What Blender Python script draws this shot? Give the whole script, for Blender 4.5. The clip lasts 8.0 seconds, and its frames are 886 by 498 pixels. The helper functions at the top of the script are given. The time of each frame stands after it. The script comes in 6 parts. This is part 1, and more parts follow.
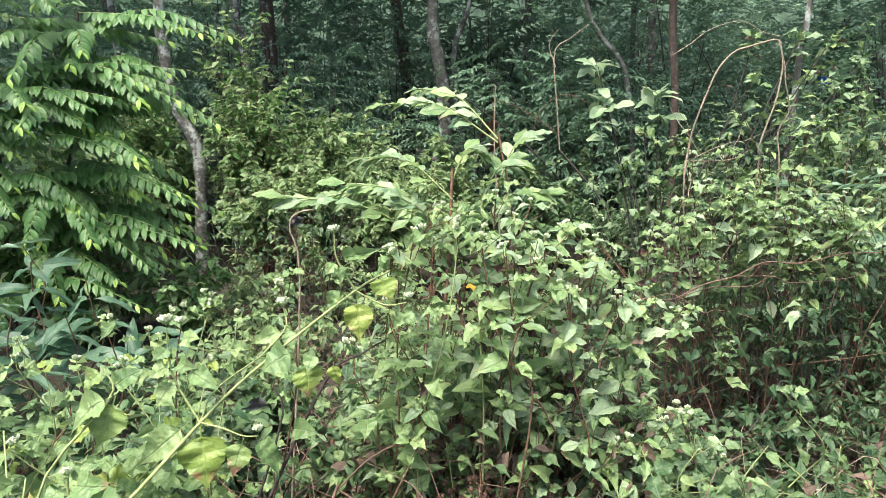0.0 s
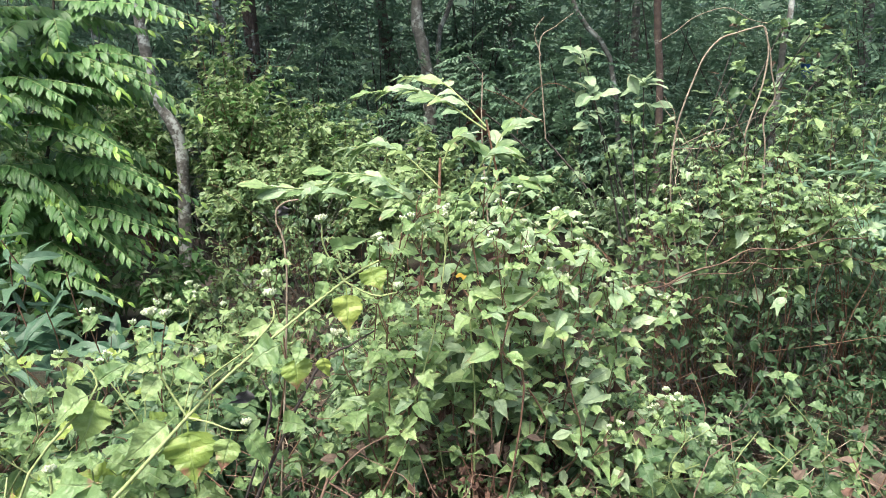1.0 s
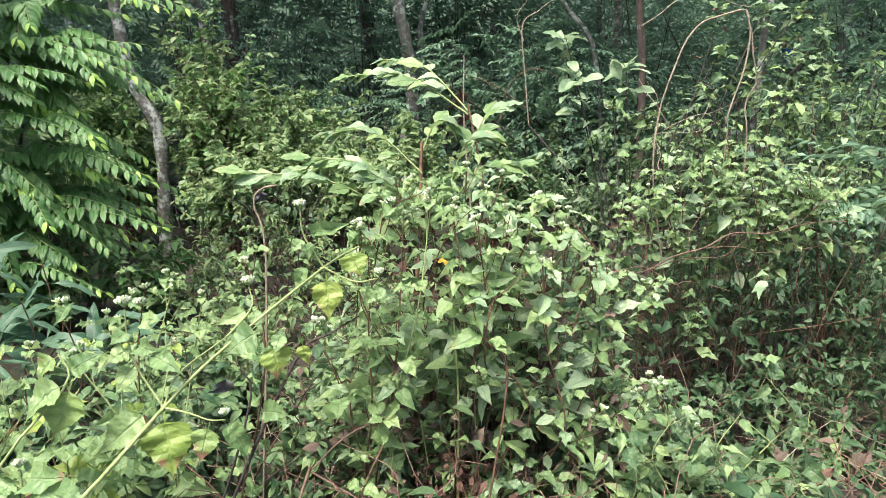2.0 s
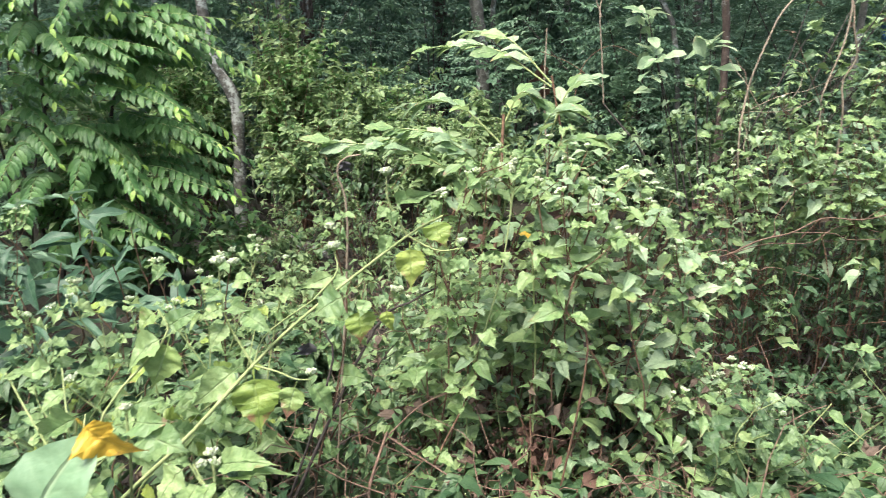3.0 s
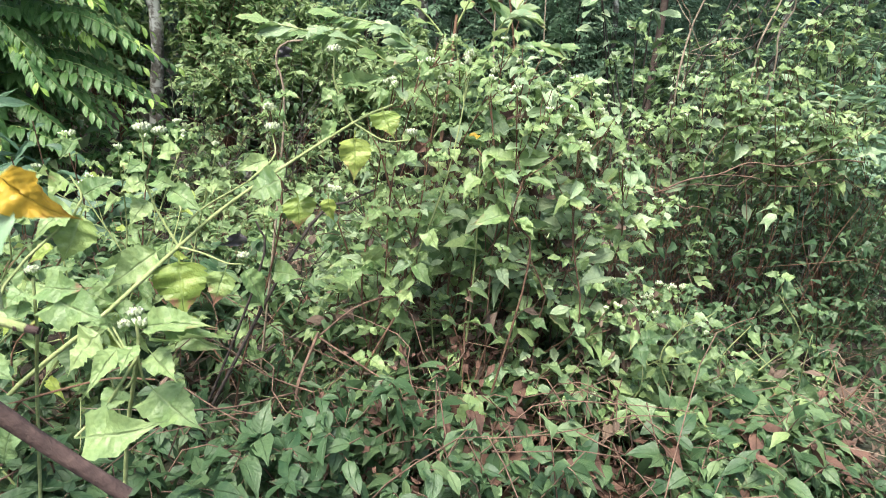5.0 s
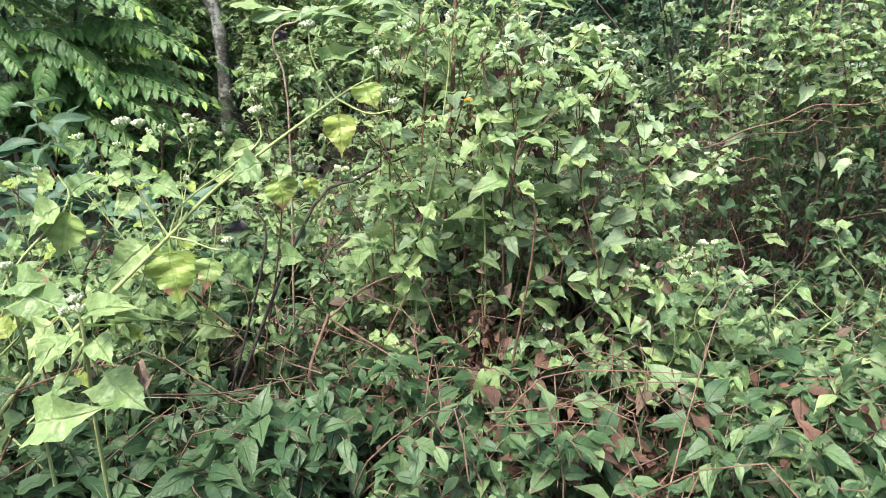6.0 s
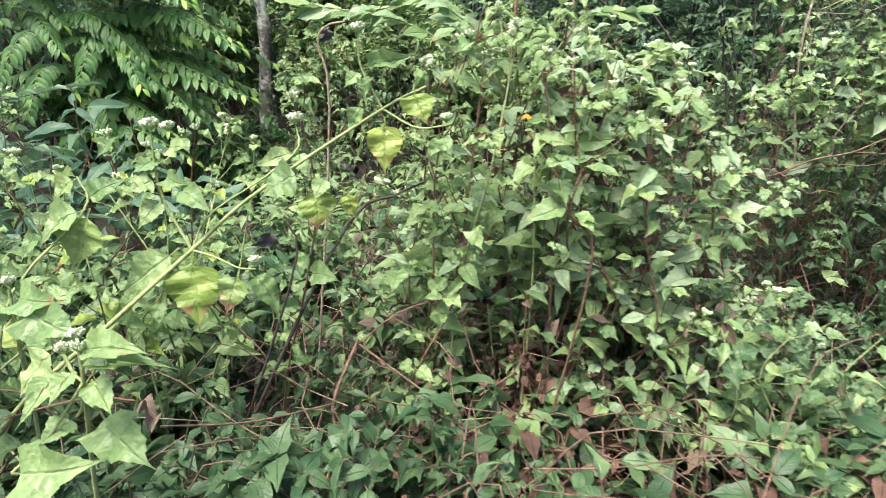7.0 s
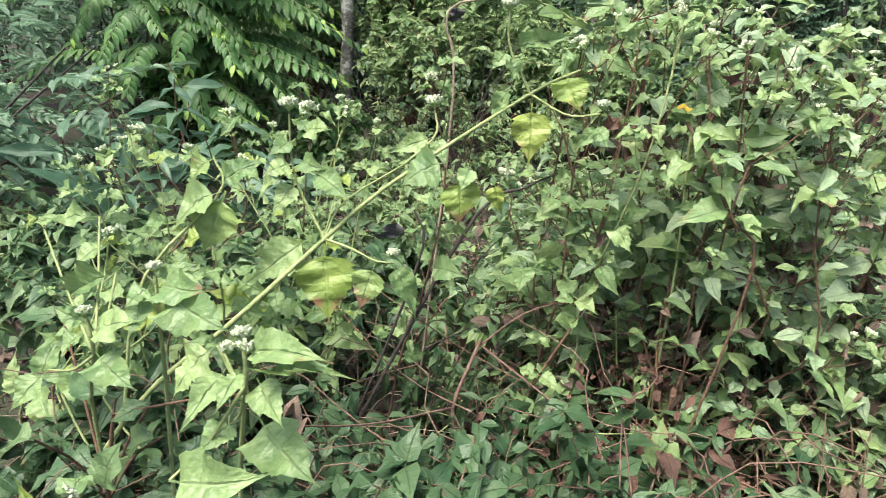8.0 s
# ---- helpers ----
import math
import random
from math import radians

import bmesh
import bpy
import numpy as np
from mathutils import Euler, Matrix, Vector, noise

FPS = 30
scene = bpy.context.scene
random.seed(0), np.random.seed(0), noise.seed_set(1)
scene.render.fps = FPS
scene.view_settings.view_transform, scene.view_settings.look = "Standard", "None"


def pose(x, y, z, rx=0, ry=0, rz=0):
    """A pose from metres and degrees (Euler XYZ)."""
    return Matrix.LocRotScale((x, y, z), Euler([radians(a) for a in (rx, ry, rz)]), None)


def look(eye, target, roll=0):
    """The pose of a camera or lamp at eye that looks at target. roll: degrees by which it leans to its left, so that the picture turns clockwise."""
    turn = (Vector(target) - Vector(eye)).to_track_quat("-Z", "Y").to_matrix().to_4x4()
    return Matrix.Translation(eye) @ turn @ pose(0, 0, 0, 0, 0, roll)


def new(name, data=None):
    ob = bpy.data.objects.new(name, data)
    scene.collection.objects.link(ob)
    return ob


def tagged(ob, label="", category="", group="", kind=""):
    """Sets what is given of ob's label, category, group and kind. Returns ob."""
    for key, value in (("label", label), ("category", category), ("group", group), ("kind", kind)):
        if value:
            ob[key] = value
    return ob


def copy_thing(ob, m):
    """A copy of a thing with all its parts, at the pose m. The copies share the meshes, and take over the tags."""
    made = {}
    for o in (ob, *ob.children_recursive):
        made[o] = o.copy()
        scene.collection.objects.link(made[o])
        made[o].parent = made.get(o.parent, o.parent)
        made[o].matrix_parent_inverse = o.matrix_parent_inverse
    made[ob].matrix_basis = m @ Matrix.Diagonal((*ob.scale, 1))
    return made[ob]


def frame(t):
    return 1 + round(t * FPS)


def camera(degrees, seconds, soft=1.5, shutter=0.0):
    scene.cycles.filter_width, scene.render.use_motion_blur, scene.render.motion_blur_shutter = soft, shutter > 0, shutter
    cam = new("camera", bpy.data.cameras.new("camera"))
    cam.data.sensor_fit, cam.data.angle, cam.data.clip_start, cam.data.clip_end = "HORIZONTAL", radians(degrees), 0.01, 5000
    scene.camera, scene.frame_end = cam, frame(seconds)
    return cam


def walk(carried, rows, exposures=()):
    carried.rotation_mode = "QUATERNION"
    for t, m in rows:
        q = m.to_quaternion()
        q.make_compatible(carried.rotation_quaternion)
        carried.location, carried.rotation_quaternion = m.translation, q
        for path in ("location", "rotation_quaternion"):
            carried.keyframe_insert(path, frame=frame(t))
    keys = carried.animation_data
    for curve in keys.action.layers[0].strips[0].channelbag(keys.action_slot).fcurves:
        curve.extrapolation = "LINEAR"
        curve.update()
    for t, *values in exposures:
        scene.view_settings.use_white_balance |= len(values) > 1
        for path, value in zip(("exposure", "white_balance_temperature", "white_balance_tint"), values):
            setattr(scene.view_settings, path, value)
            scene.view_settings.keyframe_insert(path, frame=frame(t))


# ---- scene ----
cam = camera(68.0, 8.0, soft=0.5, shutter=0.3)
PATH = [
    (0, (0.042, 0.094, 1.405), (0.002, 2.058, 1.028), 0.1),
    (0.5, (0.035, 0.102, 1.401), (0.006, 2.063, 1.006), -0.1),
    (1, (0.033, 0.112, 1.398), (0.037, 2.071, 0.993), -0.2),
    (2.3, (0.04, 0.138, 1.383), (0.094, 2.083, 0.92), -0.4),
    (2.5, (0.032, 0.142, 1.38), (0.053, 2.084, 0.9), -0.3),
    (3, (-0.005, 0.13, 1.364), (-0.141, 2.063, 0.87), 0.1),
    (3.5, (-0.047, 0.111, 1.345), (-0.279, 2.028, 0.826), 2.2),
    (4, (-0.049, 0.099, 1.339), (-0.257, 2.016, 0.81), 3.9),
    (4.5, (-0.049, 0.115, 1.313), (-0.077, 2.029, 0.732), 4.6),
    (4.7, (-0.054, 0.135, 1.289), (0.054, 2.038, 0.681), 6.0),
    (5.8, (0.076, 0.185, 1.193), (0.047, 2.064, 0.507), 1.3),
    (6, (0.132, 0.195, 1.223), (-0.028, 2.062, 0.523), -1.1),
    (6.5, (0.164, 0.223, 1.242), (-0.069, 2.078, 0.532), -0.3),
    (7, (0.088, 0.317, 1.231), (-0.156, 2.175, 0.532), 1.8),
    (7.5, (-0.014, 0.383, 1.207), (-0.332, 2.218, 0.477), 2.5),
    (8, (-0.058, 0.377, 1.207), (-0.472, 2.19, 0.472), 2.5),
]
walk(cam, [(t, look(eye, target, roll)) for t, eye, target, roll in PATH], exposures=[(0.0, 2.17), (3.0, 2.17), (4.0, 2.1), (6.0, 2.2), (7.0, 2.18), (8.0, 2.05)])

# ---- light ----
world = bpy.data.worlds.new("sky")
scene.world = world
world.use_nodes = True
sky = world.node_tree.nodes.new("ShaderNodeTexSky")
sky.sky_type, sky.sun_disc = "NISHITA", False
sky.sun_elevation, sky.sun_rotation = radians(66), radians(208)
sky.air_density, sky.dust_density, sky.ozone_density = 1.0, 4.0, 1.0
backing = world.node_tree.nodes["Background"]
backing.inputs["Strength"].default_value = 0.095
world.node_tree.links.new(sky.outputs["Color"], backing.inputs["Color"])
sun = new("sun", bpy.data.lights.new("sun", "SUN"))
sun.data.energy, sun.data.angle, sun.data.color = 1.9, radians(30), (1.0, 0.95, 0.86)
sun.matrix_world = look((-2.5, -2.6, 12.0), (0, 2.0, 0))


# ---- materials ----
def nodes_of(name):
    mat = bpy.data.materials.new(name)
    mat.use_nodes = True
    return mat, mat.node_tree.nodes, mat.node_tree.links, mat.node_tree.nodes["Principled BSDF"]


def maths(n, l, op, a, b=None, clamp=False):
    node = n.new("ShaderNodeMath")
    node.operation, node.use_clamp = op, clamp
    for i, v in enumerate((a, b)):
        if v is None:
            continue
        if isinstance(v, (int, float)):
            node.inputs[i].default_value = v
        else:
            l.new(v, node.inputs[i])
    return node.outputs[0]


def mixed(n, l, fac, a, b, blend="MIX"):
    node = n.new("ShaderNodeMix")
    node.data_type, node.blend_type = "RGBA", blend
    for socket, v in ((node.inputs[0], fac), (node.inputs[6], a), (node.inputs[7], b)):
        if isinstance(v, (int, float)):
            socket.default_value = v
        elif isinstance(v, tuple):
            socket.default_value = (*v, 1.0)
        else:
            l.new(v, socket)
    return node.outputs[2]


def ramp(n, l, fac, stops):
    node = n.new("ShaderNodeValToRGB")
    while len(node.color_ramp.elements) < len(stops):
        node.color_ramp.elements.new(0.5)
    for e, (p, c) in zip(node.color_ramp.elements, stops):
        e.position, e.color = p, (*c, 1.0)
    l.new(fac, node.inputs[0])
    return node.outputs[0]


def noise_of(n, l, scale, detail=3.0, rough=0.55, space="Object"):
    tex = n.new("ShaderNodeTexNoise")
    tex.inputs["Scale"].default_value, tex.inputs["Detail"].default_value = scale, detail
    tex.inputs["Roughness"].default_value = rough
    if space == "World":
        l.new(n.new("ShaderNodeNewGeometry").outputs["Position"], tex.inputs["Vector"])
    else:
        l.new(n.new("ShaderNodeTexCoord").outputs[space], tex.inputs["Vector"])
    return tex.outputs["Fac"]


def leaf_material(name, dark, mid, light, vein, wear=(0.25, 0.13, 0.06), worn=0.08, gloss=0.38, thin=0.35, veins=9.0, pucker=0.18):
    """Leaf: colour by leaf, mottled, with a midrib and side veins, worn brown at some edges; light passes through."""
    mat, n, l, bsdf = nodes_of(name)
    info, geo = n.new("ShaderNodeObjectInfo"), n.new("ShaderNodeNewGeometry")
    chance = maths(n, l, "FRACT", maths(n, l, "ADD", info.outputs["Random"], geo.outputs["Random Per Island"]))
    base = ramp(n, l, chance, [(0.0, dark), (0.5, mid), (1.0, light)])
    blotch = noise_of(n, l, 34.0, 5.0, 0.65, space="World")
    base = mixed(n, l, maths(n, l, "MULTIPLY", maths(n, l, "SUBTRACT", blotch, 0.42, True), 2.6, True), base, light)
    fine = noise_of(n, l, 160.0, 3.0, space="World")
    base = mixed(n, l, maths(n, l, "MULTIPLY", maths(n, l, "SUBTRACT", fine, 0.3, True), 1.2, True), base, dark)
    uv = n.new("ShaderNodeSeparateXYZ")
    l.new(n.new("ShaderNodeTexCoord").outputs["UV"], uv.inputs[0])
    across = maths(n, l, "ABSOLUTE", maths(n, l, "SUBTRACT", uv.outputs[0], 0.5))
    rib = maths(n, l, "SUBTRACT", 1.0, maths(n, l, "MULTIPLY", across, 22.0), True)
    wavy = maths(n, l, "MULTIPLY", maths(n, l, "SUBTRACT", uv.outputs[1], maths(n, l, "MULTIPLY", across, 0.5)), veins * 6.28)
    side = maths(n, l, "MULTIPLY", maths(n, l, "SUBTRACT", maths(n, l, "SINE", wavy), 0.92, True), 9.0, True)
    lines = maths(n, l, "MAXIMUM", rib, maths(n, l, "MULTIPLY", side, 0.26))
    base = mixed(n, l, maths(n, l, "MULTIPLY", lines, 0.75), base, vein)
    pleat = maths(n, l, "SINE", wavy)
    chance2 = maths(n, l, "FRACT", maths(n, l, "MULTIPLY", chance, 7.31))
    edge = maths(n, l, "ADD", maths(n, l, "MULTIPLY", across, 0.35), maths(n, l, "MULTIPLY", uv.outputs[1], 0.62))
    edge = maths(n, l, "ADD", maths(n, l, "MULTIPLY", edge, 0.7), noise_of(n, l, 42.0, 5.0, 0.75, "World"))
    bad = maths(n, l, "MULTIPLY", maths(n, l, "SUBTRACT", edge, 1.08 - worn * 1.7, True), 6.0, True)
    bad = maths(n, l, "MULTIPLY", bad, maths(n, l, "GREATER_THAN", chance2, 1.0 - worn * 3.6))
    base = mixed(n, l, bad, base, wear)
    l.new(base, bsdf.inputs["Base Color"])
    bsdf.inputs["Roughness"].default_value = gloss
    bsdf.inputs["Specular IOR Level"].default_value = 0.4
    bump = n.new("ShaderNodeBump")
    bump.inputs["Strength"].default_value, bump.inputs["Distance"].default_value = 0.8, 0.003
    cells = n.new("ShaderNodeTexVoronoi")
    cells.inputs["Scale"].default_value = 300.0
    l.new(geo.outputs["Position"], cells.inputs["Vector"])
    relief = maths(n, l, "SUBTRACT", maths(n, l, "MULTIPLY", fine, 0.5), maths(n, l, "MULTIPLY", cells.outputs["Distance"], pucker))
    l.new(maths(n, l, "SUBTRACT", relief, maths(n, l, "ADD", maths(n, l, "MULTIPLY", rib, 0.8), maths(n, l, "MULTIPLY", pleat, 0.06))), bump.inputs["Height"])
    l.new(bump.outputs[0], bsdf.inputs["Normal"])
    glow = n.new("ShaderNodeBsdfTranslucent")
    l.new(mixed(n, l, 0.35, base, light), glow.inputs["Color"])
    mix = n.new("ShaderNodeMixShader")
    mix.inputs[0].default_value = thin
    l.new(bsdf.outputs[0], mix.inputs[1]), l.new(glow.outputs[0], mix.inputs[2])
    l.new(mix.outputs[0], n["Material Output"].inputs["Surface"])
    return mat


def bark_material(name, dark, mid, light, scale=30.0, patch=0.0, rough=0.9):
    """Bark or stem: streaked along its length, with pale lichen where patch is above nought."""
    mat, n, l, bsdf = nodes_of(name)
    grain = noise_of(n, l, scale, 5.0, 0.65, "World")
    col = ramp(n, l, grain, [(0.3, dark), (0.5, mid), (0.72, light)])
    if patch:
        spots = noise_of(n, l, scale * 0.35, 4.0, 0.7, "World")
        on = maths(n, l, "MULTIPLY", maths(n, l, "SUBTRACT", spots, 0.62 - patch * 0.2, True), 12.0, True)
        col = mixed(n, l, on, col, (0.3, 0.32, 0.29))
    l.new(col, bsdf.inputs["Base Color"])
    bsdf.inputs["Roughness"].default_value = rough
    bump = n.new("ShaderNodeBump")
    bump.inputs["Strength"].default_value, bump.inputs["Distance"].default_value = 0.8, 0.006
    l.new(grain, bump.inputs["Height"]), l.new(bump.outputs[0], bsdf.inputs["Normal"])
    return mat


WEED = leaf_material("weed_leaf", (0.1, 0.185, 0.068), (0.19, 0.3, 0.118), (0.34, 0.445, 0.185), (0.31, 0.4, 0.21), (0.27, 0.14, 0.09), 0.1)
YELLOW = leaf_material("yellowing_leaf", (0.16, 0.25, 0.055), (0.24, 0.33, 0.075), (0.34, 0.41, 0.1), (0.3, 0.39, 0.13), (0.28, 0.13, 0.09), 0.13)
TIPPED = leaf_material("pink_tipped_leaf", (0.14, 0.22, 0.07), (0.23, 0.33, 0.11), (0.35, 0.44, 0.16), (0.31, 0.4, 0.2), (0.27, 0.14, 0.1), 0.16)
GREEN = leaf_material("green_leaf", (0.055, 0.115, 0.05), (0.108, 0.19, 0.083), (0.21, 0.3, 0.135), (0.19, 0.28, 0.14), (0.2, 0.11, 0.06), 0.07)
# low_leaf runs darker than green_leaf, to stand for shade near the ground
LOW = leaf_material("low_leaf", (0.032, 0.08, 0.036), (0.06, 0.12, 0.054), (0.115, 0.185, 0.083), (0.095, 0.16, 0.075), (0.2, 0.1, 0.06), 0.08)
BLUISH = leaf_material("broad_leaf", (0.036, 0.095, 0.052), (0.065, 0.14, 0.08), (0.125, 0.21, 0.128), (0.15, 0.25, 0.15), (0.2, 0.13, 0.08), 0.05, 0.42)
FROND = leaf_material("frond_leaf", (0.045, 0.125, 0.036), (0.09, 0.205, 0.06), (0.165, 0.3, 0.095), (0.14, 0.25, 0.09), worn=0.02, veins=6.0)
TIP = leaf_material("young_leaf", (0.22, 0.4, 0.07), (0.28, 0.45, 0.09), (0.36, 0.52, 0.12), (0.3, 0.42, 0.15), worn=0.0)
PALE = leaf_material("pale_leaf", (0.155, 0.25, 0.13), (0.26, 0.365, 0.2), (0.41, 0.51, 0.31), (0.35, 0.45, 0.28), (0.3, 0.2, 0.1), 0.08, 0.4)
WOODS = leaf_material("woodland_leaf", (0.07, 0.14, 0.085), (0.115, 0.205, 0.125), (0.19, 0.3, 0.185), (0.14, 0.24, 0.13), worn=0.0, veins=5.0)
BANK = leaf_material("thicket_leaf", (0.135, 0.225, 0.095), (0.245, 0.35, 0.155), (0.38, 0.48, 0.235), (0.29, 0.39, 0.19), (0.2, 0.13, 0.06), 0.06, thin=0.5, veins=6.0)
DEAD = leaf_material("dead_leaf", (0.06, 0.042, 0.032), (0.11, 0.078, 0.058), (0.2, 0.145, 0.105), (0.15, 0.11, 0.085), (0.06, 0.04, 0.03), 0.1, 0.8, 0.1)
RUST = leaf_material("rusty_leaf", (0.05, 0.027, 0.02), (0.1, 0.053, 0.037), (0.17, 0.095, 0.067), (0.1, 0.06, 0.04), (0.06, 0.04, 0.03), 0.1, 0.8, 0.1)
BLACKISH = leaf_material("withered_leaf", (0.03, 0.03, 0.035), (0.06, 0.06, 0.07), (0.12, 0.11, 0.12), (0.1, 0.1, 0.1), (0.1, 0.06, 0.04), 0.1, 0.7, 0.05)
ORANGE = leaf_material("orange_leaf", (0.55, 0.34, 0.04), (0.64, 0.42, 0.05), (0.7, 0.48, 0.08), (0.64, 0.44, 0.07), (0.3, 0.14, 0.04), 0.12)
NEAR = leaf_material("smooth_leaf", (0.12, 0.24, 0.115), (0.175, 0.3, 0.16), (0.28, 0.41, 0.25), (0.36, 0.47, 0.29), worn=0.0, gloss=0.4, veins=5.0, pucker=0.0)
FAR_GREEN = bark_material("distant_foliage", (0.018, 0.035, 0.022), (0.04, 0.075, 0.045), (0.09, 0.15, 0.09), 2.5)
STEM_PALE = bark_material("pale_green_stem", (0.15, 0.2, 0.08), (0.23, 0.28, 0.11), (0.32, 0.35, 0.17), 60.0)
STEM_BROWN = bark_material("brown_stem", (0.06, 0.032, 0.02), (0.13, 0.07, 0.042), (0.23, 0.14, 0.085), 70.0)
TWIG = bark_material("reddish_twig", (0.07, 0.042, 0.03), (0.135, 0.083, 0.057), (0.24, 0.155, 0.11), 70.0)
STEM_DARK = bark_material("dark_stem", (0.025, 0.02, 0.018), (0.05, 0.04, 0.035), (0.1, 0.08, 0.065), 60.0)
STEM_PURPLE = bark_material("purplish_stem", (0.03, 0.018, 0.015), (0.05, 0.03, 0.026), (0.085, 0.055, 0.046), 60.0)
STRAW = bark_material("dry_stem", (0.15, 0.115, 0.08), (0.27, 0.215, 0.155), (0.4, 0.34, 0.26), 50.0)
LICHEN = bark_material("lichen_bark", (0.035, 0.033, 0.028), (0.085, 0.08, 0.068), (0.17, 0.165, 0.145), 28.0, 0.65)
BARK = bark_material("grey_bark", (0.035, 0.034, 0.03), (0.08, 0.078, 0.068), (0.16, 0.16, 0.142), 22.0, 0.45)
BARK_RED = bark_material("reddish_bark", (0.03, 0.02, 0.016), (0.065, 0.045, 0.035), (0.12, 0.09, 0.07), 24.0, 0.1)
WHITE = bark_material("white_floret", (0.46, 0.54, 0.33), (0.63, 0.69, 0.48), (0.78, 0.82, 0.66), 200.0)
BLUE = bark_material("blue_plastic", (0.012, 0.05, 0.14), (0.02, 0.08, 0.22), (0.04, 0.13, 0.32), 20.0, 0.0, 0.4)
BUD = bark_material("green_bract", (0.22, 0.34, 0.12), (0.32, 0.45, 0.18), (0.45, 0.56, 0.28), 200.0)


def earth_material():
    mat, n, l, bsdf = nodes_of("forest_soil")
    a, b = noise_of(n, l, 3.0, 5.0, 0.6, "World"), noise_of(n, l, 45.0, 5.0, 0.7, "World")
    soil = ramp(n, l, b, [(0.3, (0.014, 0.01, 0.008)), (0.55, (0.035, 0.025, 0.019)), (0.8, (0.08, 0.06, 0.045))])
    moss = ramp(n, l, b, [(0.3, (0.015, 0.025, 0.01)), (0.6, (0.035, 0.055, 0.02)), (0.8, (0.07, 0.09, 0.04))])
    l.new(mixed(n, l, maths(n, l, "MULTIPLY", maths(n, l, "SUBTRACT", a, 0.45, True), 4.0, True), soil, moss), bsdf.inputs["Base Color"])
    bsdf.inputs["Roughness"].default_value = 0.95
    bump = n.new("ShaderNodeBump")
    bump.inputs["Strength"].default_value, bump.inputs["Distance"].default_value = 0.9, 0.02
    l.new(b, bump.inputs["Height"]), l.new(bump.outputs[0], bsdf.inputs["Normal"])
    return mat


SOIL = earth_material()


# ---- mesh kit ----
def mesh_of(name, V, Q, UV, mats, MI=None):
    me = bpy.data.meshes.new(name)
    V, Q = np.asarray(V, np.float32), np.asarray(Q, np.int32)
    me.vertices.add(len(V)), me.loops.add(4 * len(Q)), me.polygons.add(len(Q))
    me.vertices.foreach_set("co", V.ravel())
    me.polygons.foreach_set("loop_start", np.arange(0, 4 * len(Q), 4, dtype=np.int32))
    me.loops.foreach_set("vertex_index", Q.ravel())
    if MI is not None and len(mats) > 1:
        me.polygons.foreach_set("material_index", np.asarray(MI, np.int32))
    me.uv_layers.new(name="UVMap").data.foreach_set("uv", np.asarray(UV, np.float32)[Q.ravel()].ravel())
    for m in mats:
        me.materials.append(m)
    me.update(calc_edges=True)
    return me


class Bag:
    """Gathers pieces into one mesh."""

    def __init__(self):
        self.V, self.Q, self.UV, self.MI, self.count = [], [], [], [], 0

    def add(self, V, Q, UV, mi=0):
        self.V.append(V), self.Q.append(np.asarray(Q) + self.count), self.UV.append(UV)
        self.MI.append(np.full(len(Q), mi))
        self.count += len(V)

    def add_many(self, leaf, M, T, mi=0):
        """The same leaf at many places: M n x 3 x 3, T n x 3."""
        V, Q, UV = leaf
        n = len(T)
        if not n:
            return
        P = np.einsum("nij,vj->nvi", M, V) + T[:, None, :]
        self.add(P.reshape(-1, 3), (Q[None] + (np.arange(n) * len(V))[:, None, None]).reshape(-1, 4), np.tile(UV, (n, 1)), mi)

    def mesh(self, name, *mats):
        return mesh_of(name, np.concatenate(self.V), np.concatenate(self.Q), np.concatenate(self.UV), mats, np.concatenate(self.MI))


def unit(a):
    a = np.asarray(a, float)
    return a / np.maximum(np.linalg.norm(a, axis=-1, keepdims=True), 1e-9)


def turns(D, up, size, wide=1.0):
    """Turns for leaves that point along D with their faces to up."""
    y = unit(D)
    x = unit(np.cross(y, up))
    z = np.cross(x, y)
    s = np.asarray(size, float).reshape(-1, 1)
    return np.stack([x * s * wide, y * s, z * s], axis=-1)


def smooth_path(points, n):
    """A smooth line through a few points."""
    p = np.asarray(points, float)
    if len(p) == 2:
        return p[0] + (p[1] - p[0]) * np.linspace(0, 1, n)[:, None]
    q = np.vstack([2 * p[0] - p[1], p, 2 * p[-1] - p[-2]])
    at = np.linspace(0, len(p) - 1.0001, n)
    i = at.astype(int)
    f = (at - i)[:, None]
    a, b, c, d = q[i], q[i + 1], q[i + 2], q[i + 3]
    return 0.5 * (2 * b + (c - a) * f + (2 * a - 5 * b + 4 * c - d) * f * f + (3 * b - a - 3 * c + d) * f ** 3)


